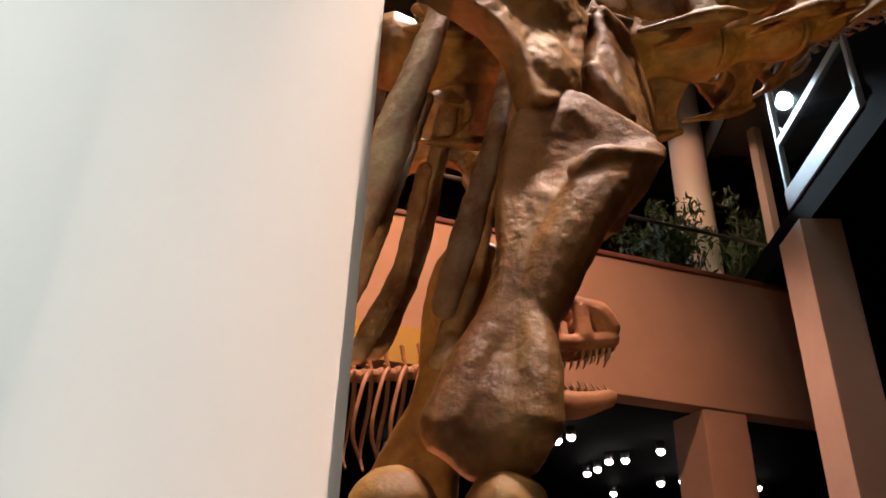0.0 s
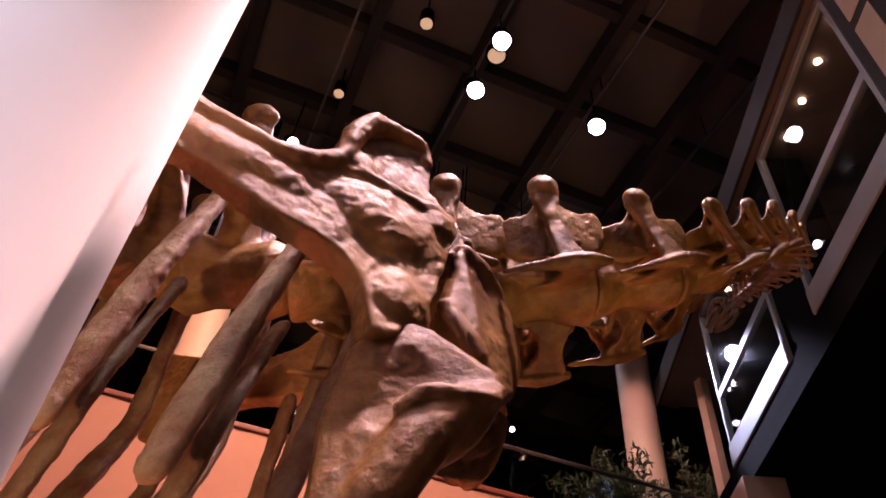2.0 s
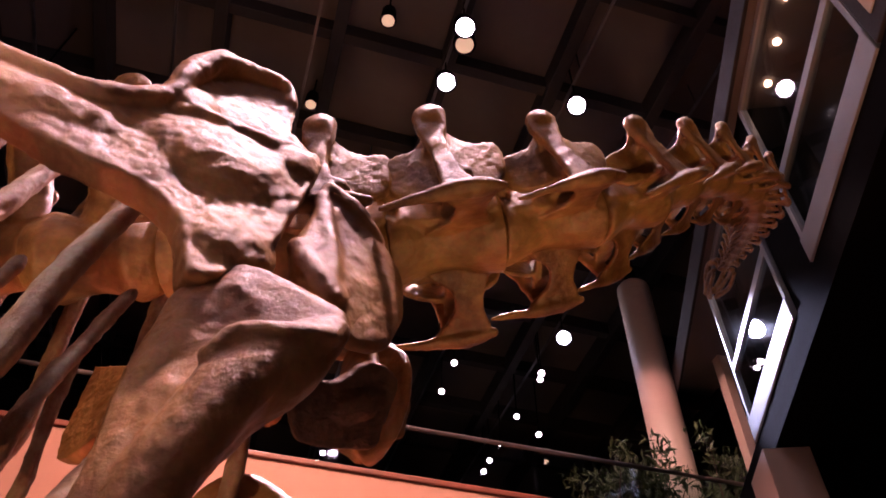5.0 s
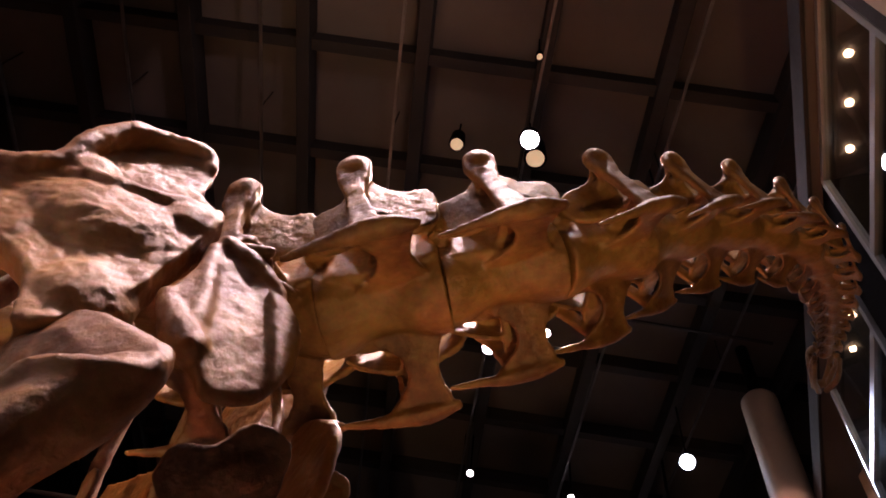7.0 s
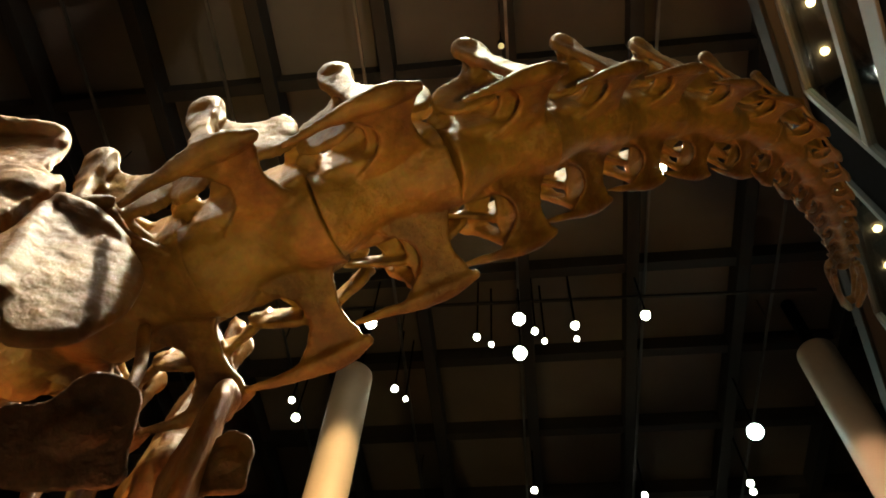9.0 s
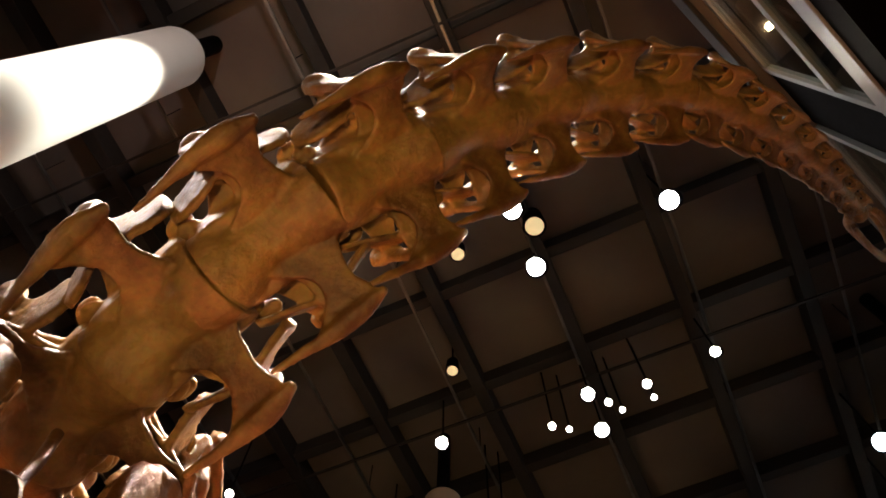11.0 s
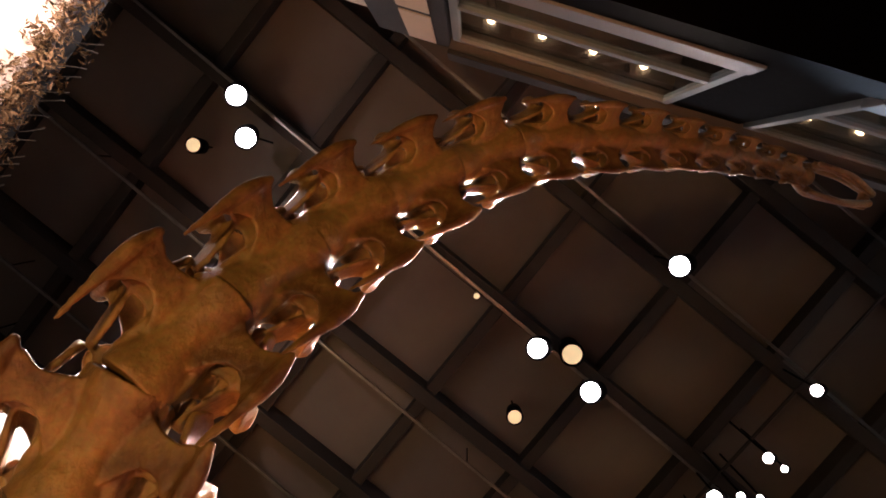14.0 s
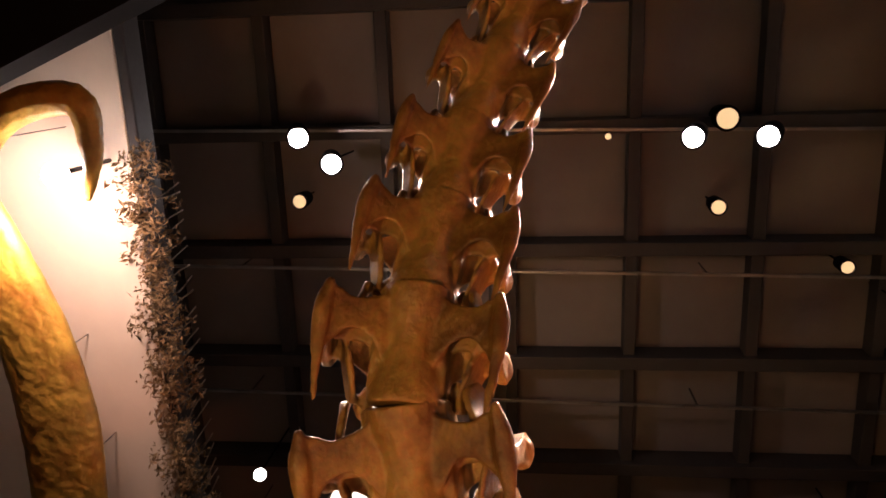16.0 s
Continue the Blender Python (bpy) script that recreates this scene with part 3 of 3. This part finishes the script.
        # narrow roof between the pillar and the arch
        roof = Matrix(((1, 0, 0, 0), (0, 0, s, 0), (0, 1, 0.02, 0.24 * w), (0, 0, 0, 1)))
        sheet(bm, [(h * 0.70, 0.0, 1), (h * 0.46, 0.34 * w, 1), (h * 0.16, 0.62 * w, 1), (h * 0.10, 0.92 * w, 1), (-h * 0.18, 0.92 * w, 1), (-h * 0.30, 0.62 * w, 1), (-h * 0.60, 0.34 * w, 1), (-h * 0.80, 0.0, 1)], 0.05 * w, roof)
        # saddle-shaped web from the knob forward to the front joint, and the shorter one behind
        sheet(bm, [(-h * 0.02, 0.48 * w + t, 1), (h * 0.22, 0.38 * w + t * 0.8, 0.7), (h * 0.60, 0.31 * w + t * 0.5, 0.8), (h * 1.00, 0.36 * w + t * 0.3, 1.4), (h * 1.16, 0.26 * w, 1.5), (h * 1.00, 0.0, 1.0), (h * 0.40, -0.10 * w, 0.9), (0, -0.06 * w, 1)], 0.045 * w,
              Matrix(((1, 0, 0, 0), (-0.30 * s, 1, 0.25 * s, s * 0.74 * w), (0, 0, 1, 0), (0, 0, 0, 1))))
        ball(bm, (h * 1.00, s * 0.46 * w, 0.26 * w), (0.13 * w, 0.08 * w, 0.06 * w))
        sheet(bm, [(0, 0.46 * w + t, 1), (-h * 0.34, 0.32 * w + t * 0.5, 0.8), (-h * 0.80, 0.32 * w + t * 0.3, 1.3), (-h * 0.98, 0.18 * w, 1.4), (-h * 0.70, -0.04 * w, 0.9), (0, -0.06 * w, 1)], 0.045 * w,
              Matrix(((1, 0, 0, 0), (0.34 * s, 1, 0.30 * s, s * 0.70 * w), (0, 0, 1, 0), (0, 0, 0, 1))))
        ball(bm, (-h * 0.86, s * 0.42 * w, 0.22 * w), (0.13 * w, 0.09 * w, 0.06 * w))
    return bm


STATIONS = []
_s = 0.04
while _s < ARC[-1] - 0.10:
    _f = max(0.0, _s - 0.9) / (ARC[-1] - 0.9)
    STATIONS.append((_s, 0.43 * (1 - 0.60 * _f ** 2.1), 0.445 * (1 - 0.80 * _f ** 0.75), 0.05 * max(0.0, 1 - 2.6 * _f), 1.15))
    _s += STATIONS[-1][1] * 0.99
for k, (s, length, width, spine, rib) in enumerate(STATIONS):
    fuse(part("neck_vertebra", vertebra(k, length * 1.035, width, spine, rib), BONE_DARK, sauropod, m=seat(s)), 0.0085 if k < 8 else 0.006, 3, 0.011 * width / 0.4)

# trunk vertebrae, towards the tail
for k in range(5):
    x = -0.40 - 0.36 * k
    c = Vector((x, 2.62 + 0.03 * k, 3.80 + 0.05 * k))
    bm = bmesh.new()
    tube(bm, [(-0.17, 0, 0, 0.19), (0, 0, 0, 0.14), (0.17, 0, 0, 0.18)], 14)
    for s in (-1, 1):
        tube(bm, [(0, s * 0.08, 0.12, 0.10), (0, s * 0.20, 0.42, 0.07), (-0.02, s * 0.30, 0.72, 0.075)], 9, flat=((0, 1, 0), 0.7))
        ball(bm, (-0.02, s * 0.31, 0.76), (0.09, 0.06, 0.07))
        tube(bm, [(0, s * 0.14, 0.25, 0.09), (0, s * 0.36, 0.36, 0.06), (0, s * 0.48, 0.36, 0.055)], 9)
    fuse(part("back_vertebra", bm, BONE_DARK, sauropod, m=Matrix.Translation(c)), 0.011, 4)


def rib_bone(top, mid, low, r):
    bm = bmesh.new()
    tube(bm, [(*top, r * 0.9), (*(Vector(top).lerp(Vector(mid), 0.5)), r * 0.85), (*mid, r), (*(Vector(mid).lerp(Vector(low), 0.5)), r * 1.2), (*low, r * 1.05)], 10, flat=((0.6, 0.8, 0), 0.5))
    return fuse(part("rib", bm, BONE_RIB, sauropod), 0.010, 4, 0.016)


for top, low, r in (((0.02, 2.20, 3.86), (-0.26, 2.12, 2.62), 0.078), ((-0.34, 2.18, 4.00), (-0.62, 2.10, 2.75), 0.080), ((-0.72, 2.2, 4.05), (-1.0, 2.15, 2.75), 0.078), ((-1.1, 2.2, 4.1), (-1.4, 2.2, 2.7), 0.06),
                    ((0.24, 2.34, 3.45), (0.02, 2.36, 2.48), 0.055), ((-0.08, 2.38, 3.35), (-0.30, 2.36, 2.50), 0.055), ((-0.50, 2.36, 3.50), (-0.75, 2.36, 2.5), 0.055)):
    mid = ((top[0] + low[0]) / 2 + 0.02, (top[1] + low[1]) / 2 - 0.06, (top[2] + low[2]) / 2)
    rib_bone(top, mid, low, r)
    rib_bone((top[0], 5.24 - top[1], top[2]), (mid[0], 5.24 - mid[1] + 0.12, mid[2]), (low[0], 5.24 - low[1], low[2]), r)


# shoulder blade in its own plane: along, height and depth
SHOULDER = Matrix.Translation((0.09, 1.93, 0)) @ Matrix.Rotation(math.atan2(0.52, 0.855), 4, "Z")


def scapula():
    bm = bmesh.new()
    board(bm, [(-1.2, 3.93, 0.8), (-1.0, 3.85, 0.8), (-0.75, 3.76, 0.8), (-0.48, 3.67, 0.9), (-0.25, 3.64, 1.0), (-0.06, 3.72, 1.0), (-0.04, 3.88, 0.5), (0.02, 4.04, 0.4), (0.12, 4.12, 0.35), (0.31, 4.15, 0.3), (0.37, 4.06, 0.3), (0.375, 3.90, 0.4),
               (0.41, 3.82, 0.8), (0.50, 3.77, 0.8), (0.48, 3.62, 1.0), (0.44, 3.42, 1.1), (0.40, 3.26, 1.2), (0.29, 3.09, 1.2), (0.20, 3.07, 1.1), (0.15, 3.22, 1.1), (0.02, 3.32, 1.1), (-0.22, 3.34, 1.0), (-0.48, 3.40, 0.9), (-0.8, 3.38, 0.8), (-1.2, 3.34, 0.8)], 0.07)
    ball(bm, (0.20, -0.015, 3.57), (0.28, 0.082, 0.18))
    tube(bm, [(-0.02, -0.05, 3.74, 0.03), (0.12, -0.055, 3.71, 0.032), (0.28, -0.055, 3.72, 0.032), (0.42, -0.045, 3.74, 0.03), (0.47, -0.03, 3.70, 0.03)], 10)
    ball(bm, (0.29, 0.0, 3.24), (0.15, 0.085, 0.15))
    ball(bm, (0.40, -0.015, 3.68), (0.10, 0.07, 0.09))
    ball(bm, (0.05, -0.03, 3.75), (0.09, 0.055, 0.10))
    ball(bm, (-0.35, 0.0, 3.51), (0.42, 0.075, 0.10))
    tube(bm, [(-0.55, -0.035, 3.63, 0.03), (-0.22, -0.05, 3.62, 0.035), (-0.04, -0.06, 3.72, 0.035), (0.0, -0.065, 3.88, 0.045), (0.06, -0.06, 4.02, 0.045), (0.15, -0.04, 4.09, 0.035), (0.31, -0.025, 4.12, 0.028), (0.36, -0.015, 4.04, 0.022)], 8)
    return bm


def coracoid():
    bm = bmesh.new()
    plate(bm, [(0.535, 3.69, 0.7), (0.64, 3.66, 0.7), (0.76, 3.56, 0.6), (0.86, 3.45, 0.55), (0.88, 3.28, 0.5), (0.82, 3.12, 0.5), (0.70, 3.06, 0.6), (0.63, 3.13, 0.9), (0.52, 3.20, 1.1), (0.475, 3.33, 1.1), (0.51, 3.52, 0.9)], 0.058, 0.35, 0.5)
    tube(bm, [(0.53, -0.025, 3.60, 0.03), (0.56, -0.035, 3.44, 0.035), (0.59, -0.035, 3.28, 0.04), (0.62, -0.02, 3.17, 0.04)], 10)
    tube(bm, [(0.49, -0.02, 3.34, 0.04), (0.54, -0.035, 3.25, 0.045), (0.62, -0.03, 3.17, 0.05)], 10)
    tube(bm, [(0.55, -0.03, 3.64, 0.035), (0.66, -0.02, 3.60, 0.035), (0.76, 0.02, 3.54, 0.03)], 8)
    return bm


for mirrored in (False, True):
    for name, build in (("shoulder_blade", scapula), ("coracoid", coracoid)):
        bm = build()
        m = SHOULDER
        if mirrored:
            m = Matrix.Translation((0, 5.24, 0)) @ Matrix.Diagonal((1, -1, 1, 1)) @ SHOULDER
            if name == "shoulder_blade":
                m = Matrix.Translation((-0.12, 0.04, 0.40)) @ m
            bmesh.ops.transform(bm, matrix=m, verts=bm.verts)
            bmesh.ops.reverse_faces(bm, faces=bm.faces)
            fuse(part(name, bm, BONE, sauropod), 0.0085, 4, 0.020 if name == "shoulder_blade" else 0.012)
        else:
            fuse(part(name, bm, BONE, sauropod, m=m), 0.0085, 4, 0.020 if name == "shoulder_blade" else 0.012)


def humerus(y, s, dx):
    bm = bmesh.new()
    plate(bm, [(0.19, 2.94, 0.8), (0.23, 3.07, 1.0), (0.31, 3.15, 1.2), (0.41, 3.18, 1.3), (0.50, 3.155, 1.1), (0.60, 3.09, 0.8), (0.70, 3.02, 0.6), (0.71, 2.92, 0.7), (0.64, 2.78, 0.8), (0.50, 2.65, 0.9), (0.40, 2.50, 1.0),
               (0.345, 2.32, 1.0), (0.33, 2.16, 0.9), (0.10, 2.16, 0.9), (0.14, 2.34, 1.0), (0.17, 2.50, 1.0), (0.17, 2.64, 0.9), (0.17, 2.80, 0.8)], 0.07)
    bmesh.ops.translate(bm, verts=bm.verts, vec=(0, y, 0))
    tube(bm, [(0.30, y, 2.74, 0.115), (0.27, y, 2.52, 0.105), (0.25, y, 2.38, 0.112), (0.225, y, 2.24, 0.125), (0.18, y, 2.10, 0.16), (0.165, y, 2.00, 0.165)], 18, flat=((0.2, 1, 0), 0.62))
    tube(bm, [(0.69, y - 0.02 * s, 2.94, 0.045), (0.59, y - 0.05 * s, 2.87, 0.07), (0.48, y - 0.06 * s, 2.75, 0.095), (0.38, y - 0.05 * s, 2.58, 0.095), (0.30, y - 0.02 * s, 2.38, 0.085)], 12, flat=((0, 1, 0), 0.8))
    tube(bm, [(0.69, y - 0.05 * s, 2.90, 0.024), (0.58, y - 0.105 * s, 2.87, 0.026), (0.48, y - 0.12 * s, 2.86, 0.03), (0.40, y - 0.10 * s, 2.80, 0.026)], 8)
    tube(bm, [(0.27, y - 0.01 * s, 2.55, 0.05), (0.275, y - 0.02 * s, 2.34, 0.065), (0.28, y - 0.05 * s, 2.16, 0.075), (0.265, y - 0.05 * s, 2.02, 0.085)], 12)
    tube(bm, [(0.23, y, 2.55, 0.05), (0.18, y, 2.34, 0.07), (0.10, y - 0.01 * s, 2.16, 0.085), (0.04, y - 0.02 * s, 2.00, 0.085)], 12)
    ball(bm, (0.39, y, 3.07), (0.15, 0.085, 0.10))
    bmesh.ops.translate(bm, verts=bm.verts, vec=(dx, 0, 0))
    return fuse(part("upper_arm_bone", bm, BONE, sauropod), 0.009, 8, 0.012)


humerus(2.12, 1, 0)
humerus(3.19, -1, -0.24)
for y, dx in ((2.12, 0), (3.19, -0.24)):
    for x0, x1 in ((-0.10 + dx, -0.02 + dx), (0.20 + dx, 0.14 + dx)):
        bm = bmesh.new()
        tube(bm, [(x0, y, 1.82, 0.12), (x0 * 0.8 + x1 * 0.2, y, 1.66, 0.085), ((x0 + x1) / 2, y, 1.30, 0.06), (x1, y, 0.80, 0.085)], 12)
        fuse(part("forearm_bone", bm, BONE, sauropod), 0.013, 5, 0.012)
    bm = bmesh.new()
    for k in range(5):
        tube(bm, [(-0.10 + 0.08 * k + dx, y - 0.05 + 0.03 * abs(k - 2), 0.72, 0.04), (-0.14 + 0.10 * k + dx, y - 0.08, 0.40, 0.045)], 8)
    fuse(part("forefoot", bm, BONE, sauropod), 0.013, 4, 0.01)

# breast bones between the arms
for c, lean in (((0.64, 2.58, 3.06), 48), ((0.70, 3.0, 3.32), 30)):
    bm = bmesh.new()
    k = 0.95 if lean == 48 else 0.62
    board(bm, [(-0.20 * k, 0.02 * k, 1), (-0.14 * k, 0.10 * k, 0.8), (-0.03 * k, 0.09 * k, 1.2), (0.09 * k, 0.14 * k, 0.9), (0.19 * k, 0.06 * k, 0.8), (0.14 * k, -0.06 * k, 1.1), (0.10 * k, -0.16 * k, 0.8), (-0.05 * k, -0.13 * k, 1.2), (-0.16 * k, -0.10 * k, 0.8)], 0.028)
    ball(bm, (0.02, -0.015, 0), (0.10 * k, 0.03, 0.06 * k))
    fuse(part("breast_bone", bm, BONE_UMBER, sauropod, m=Matrix.Translation(c) @ (Matrix.Rotation(radians(24), 4, "Z") @ Matrix.Rotation(radians(-24), 4, "Y") @ Matrix.Rotation(radians(lean), 4, "X"))), 0.008, 4, 0.016)
    bm = bmesh.new()
    tube(bm, [(c[0] + 0.08, c[1] + 0.03, c[2] + 0.08, 0.014), (c[0] + 0.06, c[1] + 0.04, c[2] + 0.25, 0.018), (c[0] - 0.04, 2.62, c[2] + 0.50, 0.02)], 8)
    if lean == 48:
        part("breast_rib", bm, BONE_DARK, sauropod)

# skull
SK = Matrix.Translation((3.29, 5.42, 6.54)) @ (Vector((3.31, 5.88, 6.70)) - Vector((3.29, 5.42, 6.54))).to_track_quat("X", "Z").to_matrix().to_4x4()
bm = bmesh.new()
for s in (-1, 1):
    tube(bm, [(0.0, s * 0.05, 0.06, 0.03), (0.12, s * 0.08, 0.09, 0.03), (0.30, s * 0.075, 0.06, 0.022), (0.48, s * 0.04, 0.0, 0.024)], 8)
    tube(bm, [(0.02, s * 0.08, -0.02, 0.025), (0.20, s * 0.09, -0.01, 0.02), (0.48, s * 0.05, -0.03, 0.025)], 8)
    tube(bm, [(0.12, s * 0.085, 0.08, 0.02), (0.14, s * 0.09, -0.01, 0.018)], 8, 3)
    tube(bm, [(0.28, s * 0.08, 0.06, 0.016), (0.30, s * 0.085, -0.01, 0.016)], 8, 3)
    tube(bm, [(0.40, s * 0.06, 0.02, 0.02), (0.42, s * 0.06, -0.03, 0.02)], 8, 3)
ball(bm, (0.02, 0, 0.03), (0.06, 0.06, 0.06))
ball(bm, (0.48, 0, -0.01), (0.04, 0.06, 0.035))
skull = fuse(part("skull", bm, BONE_DARK, sauropod, m=SK), 0.007, 3, 0.004)
jaw = bmesh.new()
for s in (-1, 1):
    tube(jaw, [(0.02, s * 0.09, -0.06, 0.02), (0.24, s * 0.085, -0.10, 0.022), (0.46, s * 0.03, -0.085, 0.026)], 8)
fuse(part("jaw", jaw, BONE_DARK, sauropod, m=SK), 0.007, 3, 0.004)

# ---- plinth under the skeletons ----
pl = tagged(new("plinth", mesh_of("plinth", block((-6, 1.6, 0), (1.6, 6.5, 0.42), 0.04), PLINTH, False)), "low earth-coloured plinth under the mounted skeletons", "plinth")

# ---- meat-eater skeleton behind the shoulder ----
hunter = thing("predator_skeleton", "reddish brown meat-eating dinosaur skeleton with open toothed jaws", "skeleton", pose(0, 5.0, 0))
bm = bmesh.new()
for s in (-1, 1):
    y = s * 0.13
    tube(bm, [(0.28, y, 3.52, 0.06), (0.60, y, 3.64, 0.05), (0.92, y * 0.8, 3.66, 0.05), (1.10, y * 0.6, 3.60, 0.085), (1.19, y * 0.35, 3.50, 0.085)], 10)
    tube(bm, [(0.28, y, 3.36, 0.05), (0.60, y * 1.05, 3.36, 0.05), (0.90, y * 0.85, 3.36, 0.06), (1.20, y * 0.4, 3.42, 0.06)], 10)
    tube(bm, [(0.52, y, 3.62, 0.04), (0.56, y, 3.36, 0.045)], 8, 4)
    tube(bm, [(0.78, y, 3.62, 0.035), (0.80, y, 3.38, 0.05)], 8, 4)
    tube(bm, [(0.98, y * 0.8, 3.62, 0.06), (1.0, y * 0.8, 3.40, 0.07)], 8, 4)
ball(bm, (1.06, 0, 3.51), (0.15, 0.085, 0.12))
ball(bm, (0.70, 0, 3.44), (0.16, 0.13, 0.08))
fuse(part("skull", bm, BONE_RED, hunter, "reddish skull with large openings"), 0.010, 4, 0.008)
bm = bmesh.new()
for s in (-1, 1):
    tube(bm, [(0.30, s * 0.14, 3.20, 0.06), (0.60, s * 0.14, 3.00, 0.075), (0.92, s * 0.10, 2.96, 0.07), (1.17, s * 0.03, 3.02, 0.055)], 10, flat=((0, 1, 0), 0.6))
fuse(part("jaw", bm, BONE_RED, hunter), 0.010, 4, 0.008)
rnd = random.Random(4)
for s in (-1, 1):
    for k in range(11):
        x = 0.72 + 0.046 * k
        y = s * (0.12 - 0.075 * max(0, (k - 3) / 8))
        length = rnd.uniform(0.07, 0.13)
        t = tube(bmesh.new(), [(x, y, 3.36 + 0.004 * k, 0.014), (x - 0.01, y, 3.36 - length * 0.6, 0.011), (x - 0.03, y, 3.36 - length, 0.002)], 6, 3, rounded=False)
        part("tooth", t, TOOTH, hunter)
        t = tube(bmesh.new(), [(x - 0.03, y * 0.9, 3.02 + 0.002 * k, 0.012), (x - 0.04, y * 0.9, 3.02 + length * 0.4, 0.009), (x - 0.06, y * 0.9, 3.02 + length * 0.7, 0.002)], 6, 3, rounded=False)
        part("tooth", t, TOOTH, hunter)
for k in range(13):
    x = 0.14 - 0.115 * k
    z = 3.36 - 0.10 * math.sin(min(k, 8) / 8 * math.pi / 2)
    bm = bmesh.new()
    tube(bm, [(-0.05, 0, 0, 0.05), (0, 0, 0, 0.04), (0.05, 0, 0, 0.05)], 10)
    tube(bm, [(0, 0, 0.03, 0.022), (-0.02, 0, 0.12, 0.018), (-0.03, 0, 0.19, 0.022)], 8, flat=((0, 1, 0), 0.5))
    for s in (-1, 1):
        tube(bm, [(0, s * 0.03, 0.02, 0.02), (-0.02, s * 0.11, 0.03, 0.014)], 8, 3)
    fuse(part("vertebra", bm, BONE_RED, hunter, m=Matrix.Translation((x, 0, z - 0.16))), 0.008, 3, 0.004)
    if k > 1:
        for s in (-1, 1):
            r = tube(bmesh.new(), [(x, s * 0.08, z - 0.15, 0.016), (x - 0.02, s * 0.26, z - 0.30, 0.015), (x - 0.06, s * 0.30, z - 0.60, 0.014), (x - 0.02, s * 0.18, z - 0.85 + 0.02 * k, 0.010)], 8, 4)
            part("rib", r, BONE_RED, hunter)
